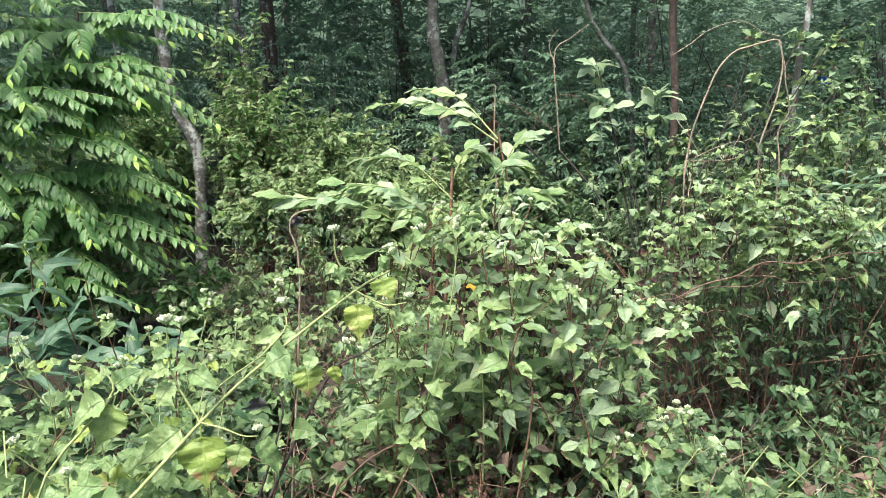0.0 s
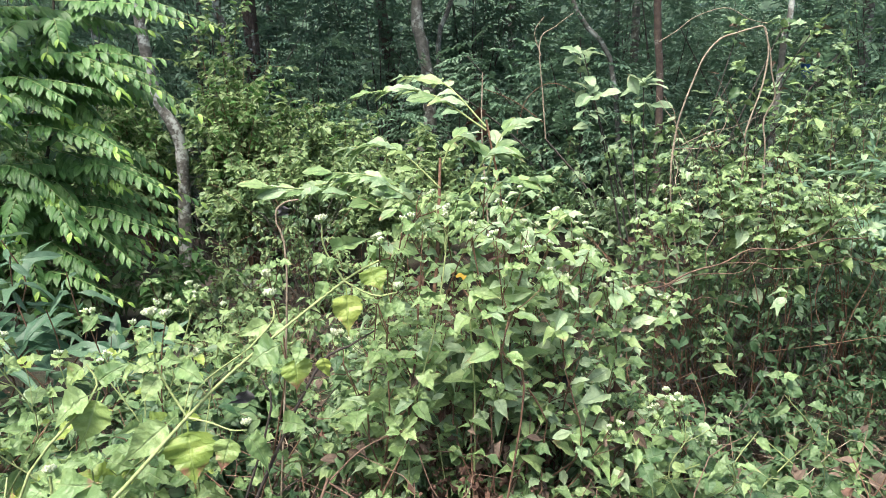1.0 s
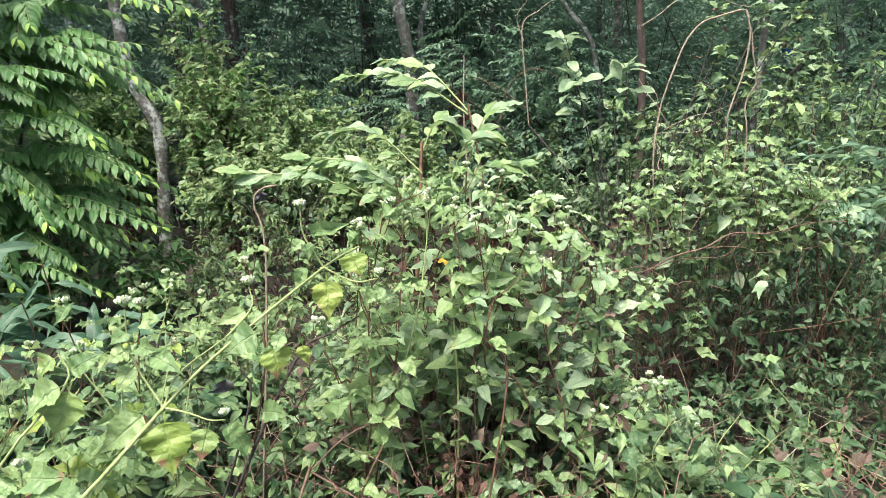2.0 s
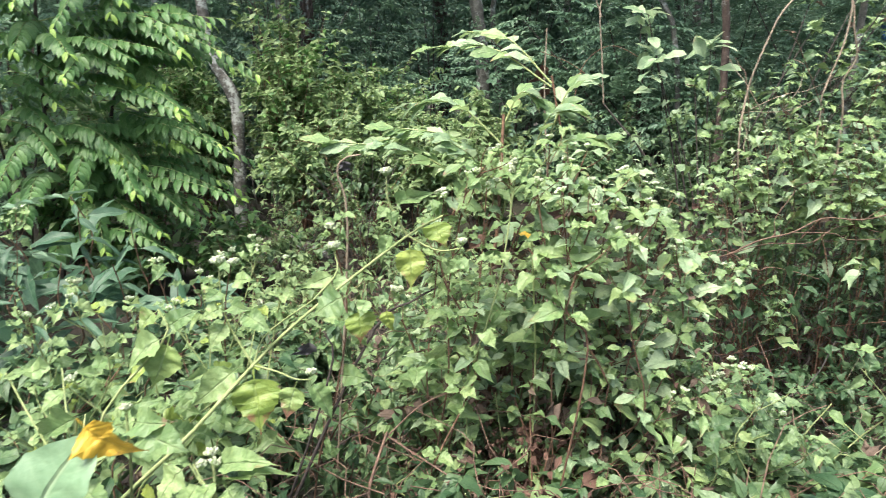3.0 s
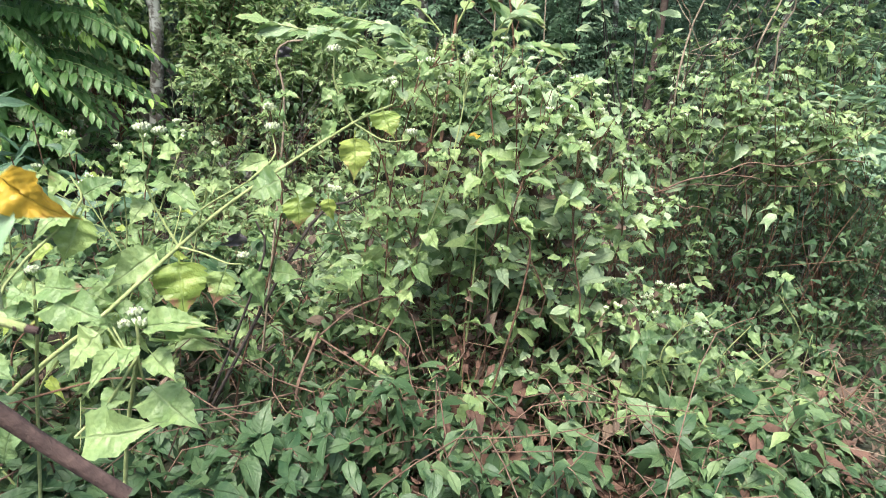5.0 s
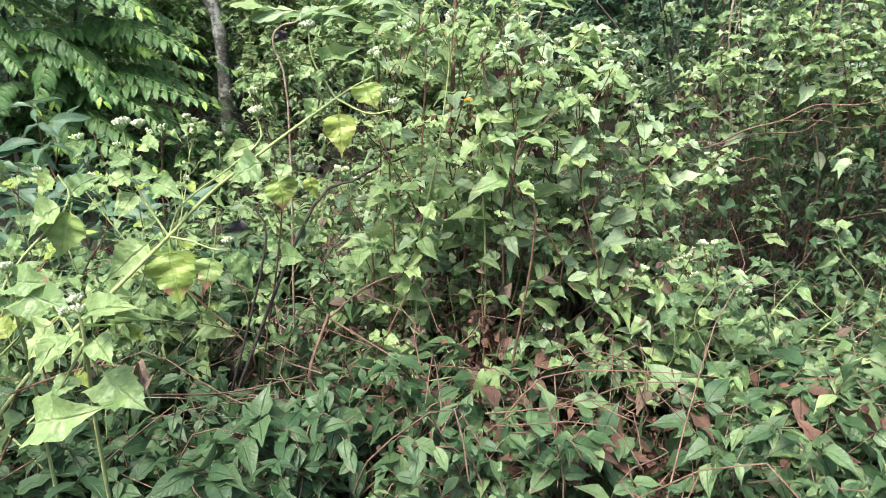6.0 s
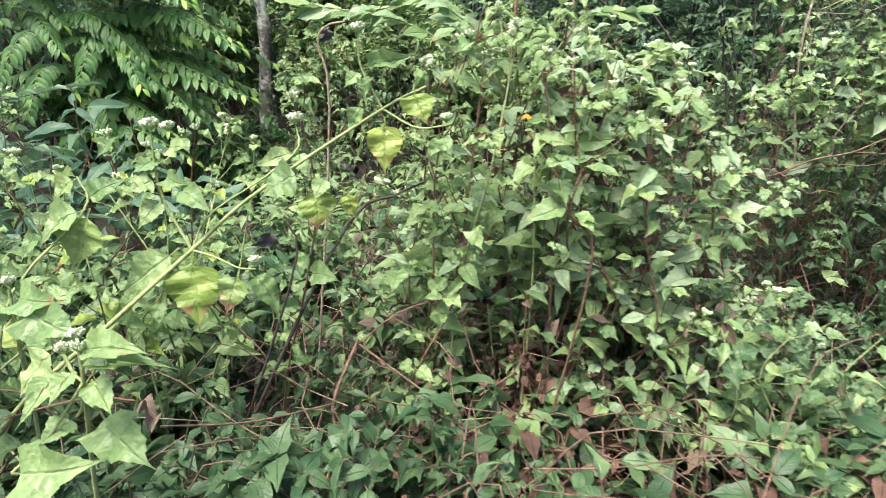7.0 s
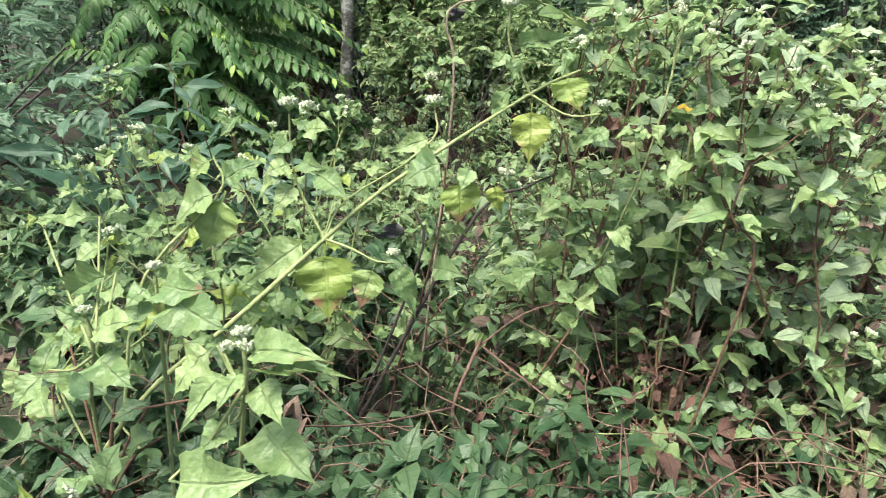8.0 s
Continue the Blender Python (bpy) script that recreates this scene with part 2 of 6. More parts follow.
def tube(points, r0, r1, n=0, sides=6, knots=0.0, rng=None):
    """A tapered round stem through some points."""
    n = n or max(4, 4 * (len(points) - 1))
    c = smooth_path(points, n)
    d = unit(np.gradient(c, axis=0))
    ref = np.array((0.0, 1.0, 0.0)) if abs(d[:, 1]).mean() < 0.8 else np.array((1.0, 0.0, 0.0))
    u = unit(np.cross(d, ref))
    w = np.cross(d, u)
    r = r0 + (r1 - r0) * np.linspace(0, 1, n)
    if rng is not None:
        r = r * (1 + knots * rng.uniform(-1, 1, n))
    a = np.linspace(0, 2 * math.pi, sides, endpoint=False)
    V = c[:, None] + r[:, None, None] * (np.cos(a)[None, :, None] * u[:, None] + np.sin(a)[None, :, None] * w[:, None])
    if rng is not None:
        V += rng.normal(0, knots * r0 * 0.25, V.shape)
    i, j = np.meshgrid(np.arange(n - 1), np.arange(sides), indexing="ij")
    k = (j + 1) % sides
    Q = np.stack([i * sides + j, i * sides + k, (i + 1) * sides + k, (i + 1) * sides + j], -1).reshape(-1, 4)
    UV = np.stack(np.meshgrid(np.linspace(0, 1, n), np.linspace(0, 1, sides), indexing="ij"), -1).reshape(-1, 2)
    return V.reshape(-1, 3), Q, UV


def leaf_shape(kind, v):
    v = np.clip(v, 0, 1)
    if kind == "deltoid":
        return 0.27 * np.maximum(np.sin(np.pi * v ** 0.56), 0) ** (0.8 + 1.2 * v)
    if kind == "lance":
        return 0.17 * np.sin(np.pi * v ** 0.85) ** 0.85
    if kind == "ovate":
        return 0.24 * np.maximum(np.sin(np.pi * v ** 0.7), 0) ** (0.8 + 0.8 * v)
    if kind == "elliptic":
        return 0.24 * np.sin(np.pi * v ** 0.95) ** 0.8
    if kind == "obovate":
        return 0.24 * np.sin(np.pi * v ** 1.3) ** 0.75
    return 0.055 * np.sin(np.pi * v ** 0.6) ** 0.6  # blade


def leaf_form(kind, nl=10, nw=4, fold=0.25, droop=0.25, tooth=0.0, wave=0.0, petiole=0.15, twist=0.0, seed=0, bow=0.0, crumple=0.0):
    """One leaf of length 1 along y from its stalk's foot, its face to z; tooth saws its margin, crumple puckers its blade."""
    rng = np.random.default_rng(seed)
    v = np.linspace(0, 1, nl + 1)
    if tooth:
        v[2:-1:2] -= 0.62 / nl
    w = leaf_shape(kind, v)
    w = w * (1 + rng.uniform(-0.06, 0.06, nl + 1))
    if tooth:
        w = w * (1 + tooth * (np.arange(nl + 1) % 2 - 0.5) * (v > 0.15) * (v < 0.96))
    w = np.maximum(w, 0.008)
    y = petiole + (1 - petiole) * v
    rows, half = (np.concatenate([[0.0], y]), np.concatenate([[0.012], w])) if petiole else (y, w)
    u = np.linspace(-1, 1, nw + 1)
    X = u[None] * half[:, None]
    bend = np.sin(rows * droop * 1.6)
    Y = np.repeat((rows * (1 - 0.25 * droop * rows))[:, None], nw + 1, 1)
    Z = np.abs(X) * fold - (bend * rows * 0.55)[:, None]
    Z = Z + wave * np.sin(rows * 15 + seed)[:, None] * u[None] * half[:, None] * 1.6 + wave * 0.3 * (u ** 2)[None] * np.cos(rows * 11 + seed)[:, None] * half[:, None]
    if crumple:
        Z = Z + crumple * rng.normal(0, 0.09, Z.shape) * half[:, None] + crumple * 0.1 * np.cos(rows * 34 + seed)[:, None] * np.abs(u)[None] * half[:, None]
    a = twist * rows[:, None]
    X, Z = X * np.cos(a) - Z * np.sin(a), X * np.sin(a) + Z * np.cos(a)
    X = X + bow * (rows ** 2)[:, None]
    V = np.stack([X, Y, Z], -1).reshape(-1, 3)
    m = nw + 1
    i, j = np.meshgrid(np.arange(len(rows) - 1), np.arange(nw), indexing="ij")
    Q = np.stack([i * m + j, i * m + j + 1, (i + 1) * m + j + 1, (i + 1) * m + j], -1).reshape(-1, 4)
    UV = np.stack(np.broadcast_arrays((u[None] + 1) / 2, (np.concatenate([[0.0], v]) if petiole else v)[:, None]), -1).reshape(-1, 2)
    return V, Q, UV


def leaf_meshes(name, mat, forms):
    return [mesh_of(name, *f, (mat,)) for f in forms]


def part(name, mesh, parent, label="", matrix=None):
    ob = new(name, mesh)
    ob.parent = parent
    if matrix is not None:
        ob.matrix_basis = matrix
    return tagged(ob, label)


def thing(name, base, label, category, group=""):
    ob = new(name)
    ob.empty_display_size = 0.05
    ob.location = base
    return tagged(ob, label, category, group)


def leaf_pose(at, d, up, size, wide=1.0):
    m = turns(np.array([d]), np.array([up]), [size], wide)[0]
    return Matrix(((*m[0], at[0]), (*m[1], at[1]), (*m[2], at[2]), (0, 0, 0, 1)))


TOOTHED = [leaf_form("deltoid", 18, 4, f, d, 0.12, wave=w, twist=tw, seed=s, bow=b, crumple=0.9) for f, d, w, tw, s, b in ((0.35, 0.3, 0.12, 0.25, 1, 0.06), (0.6, 0.5, 0.22, -0.4, 2, -0.1), (0.2, 0.15, 0.16, 0.1, 3, 0.0), (0.75, 0.4, 0.2, 0.5, 4, 0.12), (0.1, 0.35, 0.25, -0.2, 41, -0.05))]
LANCES = [leaf_form("lance", 10, 4, 0.35, d, 0.0, wave=0.12, petiole=0.08, seed=s, bow=b) for d, s, b in ((0.4, 5, 0.08), (0.8, 6, -0.1))]
OVATES = [leaf_form("ovate", 12, 4, f, d, 0.08, wave=0.18, petiole=0.12, twist=tw, seed=s, bow=b, crumple=0.7) for f, d, tw, s, b in ((0.3, 0.3, 0.2, 7, 0.05), (0.6, 0.8, -0.4, 8, -0.12), (0.45, 0.5, 0.4, 9, 0.1), (0.15, 0.25, -0.2, 42, -0.04))]
ELLIPTICS = [leaf_form("elliptic", 9, 4, f, d, 0.0, wave=0.08, petiole=0.08, seed=s, bow=b, crumple=0.4) for f, d, s, b in ((0.3, 0.25, 43, 0.06), (0.5, 0.5, 44, -0.08), (0.15, 0.15, 45, 0.0))]
OBOVATES = [leaf_form("obovate", 9, 4, 0.25, d, 0.0, wave=0.06, petiole=0.07, seed=s) for d, s in ((0.3, 10), (0.6, 11))]
CURLED = [leaf_form("ovate", 8, 4, 0.9, d, 0.1, wave=0.6, petiole=0.12, twist=1.2, seed=s, crumple=1.5) for d, s in ((1.2, 12), (0.9, 13), (1.5, 14))]
SMALL_OVATE = [leaf_form("ovate", 3, 2, 0.35, d, wave=0.1, petiole=0.0, seed=s) for d, s in ((0.35, 15), (0.75, 16))]
MID_OVATE = [leaf_form("ovate", 5, 2, f, d, wave=0.15, petiole=0.0, seed=s, bow=b) for f, d, s, b in ((0.3, 0.3, 51, 0.06), (0.5, 0.7, 52, -0.1), (0.2, 0.5, 53, 0.12))] + [leaf_form("elliptic", 5, 2, 0.3, 0.35, petiole=0.0, seed=54, bow=-0.05), leaf_form("deltoid", 5, 2, 0.4, 0.5, wave=0.2, petiole=0.0, seed=55)]
SMALL_TOOTHED = [leaf_form("deltoid", 3, 2, 0.35, d, petiole=0.0, seed=s) for d, s in ((0.5, 17), (0.9, 18))]
LEAFLET = leaf_form("elliptic", 5, 2, 0.3, 0.45, petiole=0.0, seed=20)


def far_form(wide, droop):
    """The simplest leaf: two folded halves."""
    V = np.array([(0, 0, 0), (wide, 0.32, 0.1 * wide), (wide * 0.75, 0.66, -0.3 * droop), (0, 1, -droop), (-wide * 0.75, 0.66, -0.3 * droop), (-wide, 0.32, 0.1 * wide)])
    V = V + np.array([(0, 0, 0), (0, 0, 0.25 * wide), (0, 0, 0.25 * wide), (0, 0, 0), (0, 0, 0.25 * wide), (0, 0, 0.25 * wide)])
    return V, np.array([(0, 1, 2, 3), (0, 3, 4, 5)]), np.stack([V[:, 0] / wide / 2 + 0.5, V[:, 1]], -1)


FAR_LEAF = far_form(0.24, 0.25)
FAR_BROAD = [far_form(0.34, 0.2), far_form(0.27, 0.45)]
BLADE = leaf_form("blade", 4, 2, 0.5, 0.9, petiole=0.0, seed=23)


def terrain(x, y):
    """Height of the ground: a low bank near the path, falling to the hollow before the woods."""
    near = 0.3 / (1 + np.exp(np.clip((np.asarray(y, float) - 1.9) * 4.0, -50, 50)))
    return near + 0.05 * np.sin(x * 1.3 + 0.5) * np.cos(y * 0.9) + 0.03 * np.sin(x * 3.1 + y * 2.3)


def build_ground():
    ax = np.unique(np.concatenate([np.linspace(-8, 8, 81), np.linspace(-60, 60, 41), np.linspace(-600, 600, 13)]))
    ay = np.unique(np.concatenate([np.linspace(-3, 14, 86), np.linspace(-60, 60, 41), np.linspace(-600, 600, 13)]))
    X, Y = np.meshgrid(ax, ay, indexing="ij")
    V = np.stack([X, Y, terrain(X, Y)], -1).reshape(-1, 3)
    i, j = np.meshgrid(np.arange(len(ax) - 1), np.arange(len(ay) - 1), indexing="ij")
    m = len(ay)
    Q = np.stack([i * m + j, (i + 1) * m + j, (i + 1) * m + j + 1, i * m + j + 1], -1).reshape(-1, 4)
    ground = new("ground", mesh_of("ground", V, Q, V[:, :2], (SOIL,)))
    tagged(ground, "dark damp forest soil under leaf litter and moss", "ground", kind="structure")


build_ground()


# ---- plants: builders ----
def leaf_object(parent, base, mesh, at, d, up, size, name="leaf", label="", wide=1.0):
    at = np.asarray(at, float) - np.asarray(base, float)
    return part(name, mesh, parent, label, leaf_pose(at, d, up, size, wide))


def leaf_between(parent, base, mesh, a, b, up=(0, -0.6, 0.8), label="", wide=1.0):
    """A leaf from the foot a to the tip b."""
    a, b = np.asarray(a, float), np.asarray(b, float)
    return leaf_object(parent, base, mesh, a, b - a, up, float(np.linalg.norm(b - a)), label=label, wide=wide)


def stem_part(parent, base, points, r0, r1, mat, name="stem", label="", sides=6, rng=None, knots=0.0):
    pts = np.asarray(points, float) - np.asarray(base, float)
    V, Q, UV = tube(pts, r0, r1, 0, sides, knots, rng)
    return part(name, mesh_of(name, V, Q, UV, (mat,)), parent, label)


def head_form(seed, n=9):
    """A blunt cluster of green cups, each filled with short cream florets."""
    rng, bag = np.random.default_rng(seed), Bag()
    for k in range(n):
        a, t = k * 2.4, math.sqrt(k / n)
        d = unit(np.array((math.cos(a) * t * 0.8, math.sin(a) * t * 0.8, 1.0)))
        s = rng.uniform(0.85, 1.15)
        mid = d * 0.0105 * s
        bag.add(*tube([(0, 0, 0), mid * 0.5], 0.0007, 0.001, 3, 4), 0)
        bag.add(*tube([mid * 0.35, mid * 0.7, mid * 1.1], 0.0016, 0.003, 4, 6), 0)
        for q in range(6):
            e = unit(d + rng.normal(0, 0.12, 3)) * 0.0042 * s
            o = rng.normal(0, 0.0011, 3)
            bag.add(*tube([mid * 0.95 + o, mid * 0.95 + o + e], 0.0016, 0.0011, 2, 4), 1)
    return bag.mesh("flower_head", BUD, WHITE)


HEADS = [head_form(s, n) for s, n in ((1, 8), (2, 13), (3, 6))]
WEED_LEAVES = leaf_meshes("leaf", WEED, TOOTHED)
YELLOW_LEAVES = leaf_meshes("leaf", YELLOW, TOOTHED)
GREEN_LEAVES = leaf_meshes("leaf", GREEN, TOOTHED)
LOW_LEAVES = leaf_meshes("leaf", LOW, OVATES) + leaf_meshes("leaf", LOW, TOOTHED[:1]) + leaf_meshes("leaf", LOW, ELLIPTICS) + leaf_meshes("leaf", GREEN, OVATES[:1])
OVAL_LEAVES = leaf_meshes("leaf", GREEN, OVATES)
PALE_LEAVES = leaf_meshes("leaf", PALE, OVATES)
WEEDY_OVALS = leaf_meshes("leaf", WEED, OVATES)
BROAD_LEAVES = leaf_meshes("leaf", BLUISH, LANCES)
SPRAY_LEAVES = leaf_meshes("leaf", PALE, ELLIPTICS) + leaf_meshes("leaf", WEED, ELLIPTICS)
TOP_LEAVES = leaf_meshes("leaf", PALE, OBOVATES)
DEAD_LEAVES = leaf_meshes("leaf", DEAD, CURLED)
RUST_LEAVES = leaf_meshes("leaf", RUST, CURLED)
DARK_LEAVES = leaf_meshes("leaf", BLACKISH, CURLED)


def herb(name, base, tip, label, category, leaves, rng, pairs=5, leaf=0.08, heads=0, stem=STEM_PALE, bend=(0, 0, 0), thick=0.0026, first=0.3,
         droop=0.35, group="", withered=0.0, head_size=1.0, wide=1.0, shoots=0.0):
    """A weed with leaves in crossed pairs on one stem, and flower heads on short stalks at its top."""
    base, tip = np.asarray(base, float), np.asarray(tip, float)
    ob = thing(name, base, label, category, group)
    mid = (base + tip) / 2 + np.asarray(bend, float)
    bow = rng.normal(0, 0.05, (2, 3)) * (1, 1, 0.3)
    knee = [base, (base + mid) / 2 + bow[0], mid - bow[0] * 0.5, (mid + tip) / 2 + bow[1], tip]
    line = smooth_path(knee, 24)
    stem_part(ob, base, knee, thick, thick * 0.5, stem)
    axis = unit(np.gradient(line, axis=0))
    spin = rng.uniform(0, 6.28)
    for k in range(pairs):
        f = first + (0.97 - first) * (k + rng.uniform(-0.15, 0.15)) / max(pairs - 1, 1)
        i = int(np.clip(f * 23, 0, 23))
        side = unit(np.cross(axis[i], (math.cos(spin + k * 1.57), math.sin(spin + k * 1.57), 0.15)))
        size = leaf * (1.0 - 0.45 * max(0.0, (f - 0.55) / 0.45)) * rng.uniform(0.4, 1.2)
        for s in (-1, 1):
            if rng.random() < 0.08:
                continue
            d = side * s + axis[i] * rng.uniform(0.0, 0.5) + rng.normal(0, 0.18, 3) - np.array((0, 0, droop * rng.uniform(-0.8, 1.5)))
            gone = rng.random() < withered
            pick = (RUST_LEAVES if rng.random() < 0.5 else DEAD_LEAVES) if gone else leaves
            up = np.array((-0.1, -0.5, 0.9)) + axis[i] * 0.2 + rng.normal(0, 0.4, 3)
            leaf_object(ob, base, pick[rng.integers(len(pick))], line[i], d, up, size * (0.7 if gone else 1), wide=wide * rng.uniform(0.45, 1.05))
            if rng.random() < shoots:
                e = line[i] + (side * s * rng.uniform(0.3, 0.7) + axis[i]) * leaf * rng.uniform(0.5, 0.9)
                stem_part(ob, base, [line[i], (line[i] + e) / 2 + side * s * 0.006, e], thick * 0.45, thick * 0.3, stem, "side_stem")
                turn = rng.uniform(0, 3.14)
                for w in range(4):
                    b = turn + w * 1.57
                    dd = np.array((math.cos(b), math.sin(b), rng.uniform(-0.35, 0.5)))
                    leaf_object(ob, base, leaves[rng.integers(len(leaves))], e, dd, (0, -0.45, 0.9), size * rng.uniform(0.4, 0.75), wide=wide)
    for k in range(heads):
        a = spin + k * 2.2
        out = np.array((math.cos(a), math.sin(a), 0.0)) * rng.uniform(0.01, 0.035) * (k > 0)
        foot = line[-1] if k == 0 else line[-3]
        top = line[-1] + out + np.array((0, 0, rng.uniform(0.0, 0.02)))
        stem_part(ob, base, [foot, (foot + top) / 2 + out * 0.2, top], thick * 0.4, thick * 0.3, stem, "stalk")
        m = Matrix.Translation(Vector(top - base)) @ Euler((rng.normal(0, 0.3), rng.normal(0, 0.3), a)).to_matrix().to_4x4() @ Matrix.Scale(head_size * rng.uniform(0.9, 1.2), 4)
        part("flower_head", HEADS[rng.integers(3)], ob, "small white brush-like florets", m)
        for s in (-1, 1):
            d = np.array((math.cos(a + 1.57) * s, math.sin(a + 1.57) * s, -0.2 + rng.uniform(-0.3, 0.3)))
            leaf_object(ob, base, leaves[rng.integers(len(leaves))], top - np.array((0, 0, 0.006)), d, (0, -0.2, 1), leaf * rng.uniform(0.35, 0.6))
    return ob


def scatter_leaves(bag, forms, at, d, up, size, rng, mi=0):
    pick = rng.integers(len(forms), size=len(at))
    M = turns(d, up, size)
    for k, f in enumerate(forms):
        bag.add_many(f, M[pick == k], at[pick == k], mi)


def bush(name, base, height, spread, label, category, mat, forms, rng, stems=9, leaf=0.05, per=34, stem=STEM_BROWN, group="", low=0.2, lean=(0, 0, 0), dense=1.0):
    """A shrub: many arching stems from one foot, set with leaves along their upper part and on side twigs; mat may be several."""
    mats = mat if isinstance(mat, tuple) else (mat,)
    base = np.asarray(base, float)
    ob = thing(name, base, label, category, group)
    wood, crown = Bag(), Bag()
    for k in range(stems):
        a, r = rng.uniform(0, 6.28), spread * math.sqrt(rng.uniform(0.05, 1.0))
        top = np.array((math.cos(a) * r, math.sin(a) * r, height * rng.uniform(0.6, 1.05))) + np.asarray(lean, float)
        line = [np.zeros(3), top * (0.35, 0.35, 0.55) + rng.normal(0, 0.05, 3), top]
        wood.add(*tube(line, 0.002 + height * 0.0025, 0.0012, 7, 4))
        p = smooth_path(line, 30)
        twigs = [p[int(30 * low):]]
        for q in range(int(4 * dense)):
            i = rng.integers(int(30 * low), 29)
            b = unit(rng.normal(0, 1, 3) + (0, 0, 0.4)) * height * rng.uniform(0.12, 0.3)
            wood.add(*tube([p[i], p[i] + b * 0.5 + (0, 0, 0.02), p[i] + b], 0.0015, 0.0009, 4, 3))
            twigs.append(smooth_path([p[i], p[i] + b * 0.5 + np.array((0, 0, 0.02)), p[i] + b], 12))
        for t in twigs:
            m = max(4, int(per * len(t) / 30))
            at = t[rng.integers(0, len(t), m)]
            g = unit(np.gradient(t, axis=0))[rng.integers(0, len(t), m)]
            d = unit(rng.normal(0, 1, (m, 3))) * (1, 1, 0.4) + g * 0.35 - (0, 0, 0.18)
            up = np.array((0, 0, 1.0)) + rng.normal(0, 0.35, (m, 3))
            size = leaf * rng.uniform(0.45, 1.25, m)
            own = rng.integers(len(mats), size=m)
            for w in range(len(mats)):
                scatter_leaves(crown, forms, at[own == w], d[own == w], up[own == w], size[own == w], rng, w)
    part("branchwork", wood.mesh("branchwork", stem), ob)
    part("foliage", crown.mesh("foliage", *mats), ob)
    return ob


def spray_form(rng, n=13, leaf=0.2):
    """A flat twig of leaves, length 1 along y."""
    bag = Bag()
    bag.add(*tube([(0, 0, 0), (0, 1.0, -0.06)], 0.007, 0.003, 2, 3))
    for k in range(n):
        f = 0.08 + 0.92 * k / (n - 1)
        s = -1 if k % 2 else 1
        d = np.array([(s * (1 - f * 0.5), 0.4 + f * 0.7, rng.uniform(-0.3, 0.1))])
        M = turns(d, np.array([(rng.normal(0, 0.2), rng.normal(0, 0.2), 1.0)]), [leaf * rng.uniform(0.75, 1.25)])
        bag.add_many(FAR_LEAF, M, np.array([(0, f, 0.03 - 0.09 * f * f)]))
    return np.concatenate(bag.V), np.concatenate(bag.Q), np.concatenate(bag.UV)


_r = np.random.default_rng(5)
SPRAYS = [spray_form(_r) for _ in range(4)]


def crown_mesh(rng, centre, radii, count, spray, mat, clumps=9):
    """An uneven crown: sprays gathered into clumps with gaps between them."""
    bag = Bag()
    c = unit(rng.normal(0, 1, (clumps, 3))) * np.asarray(radii) * rng.uniform(0.35, 1.0, (clumps, 1)) + centre
    own = rng.integers(clumps, size=count)
    off = unit(rng.normal(0, 1, (count, 3))) * rng.uniform(0.3, 1.0, (count, 1)) * np.asarray(radii) * 0.48
    at = c[own] + off
    d = (unit(off) + rng.normal(0, 0.5, (count, 3))) * (1, 1, 0.35) - (0, 0, 0.12)
    scatter_leaves(bag, SPRAYS, at, d, np.array((0, -0.1, 1.0)) + rng.normal(0, 0.22, (count, 3)), spray * rng.uniform(0.6, 1.3, count), rng)
    return bag.mesh("crown", mat)


def tree(points, r0, r1, label, mat, rng, crown=(), name="tree", sprays=240, spray=0.6, leafage=WOODS, limbs=5, group=""):
    """A trunk through some points, with limbs and a crown (centre, radii)."""
    base = np.asarray(points[0], float)
    ob = thing(name, base, label, "tree", group)
    stem_part(ob, base, points, r0 * 0.8, r1 * 0.8, mat, "trunk", "", 10, rng, 0.12)
    if crown:
        centre, radii = np.asarray(crown[0], float) - base, np.asarray(crown[1], float)
        wood, top = Bag(), np.asarray(points[-1], float) - base
        for k in range(limbs):
            e = centre + unit(rng.normal(0, 1, 3)) * radii * 0.7
            wood.add(*tube([top, (top + e) / 2 + (0, 0, 0.15), e], r1 * 0.6, r1 * 0.15, 7, 6))
        part("branchwork", wood.mesh("branchwork", mat), ob)
        part("crown", crown_mesh(rng, centre, radii, sprays, spray, leafage), ob)
    return ob


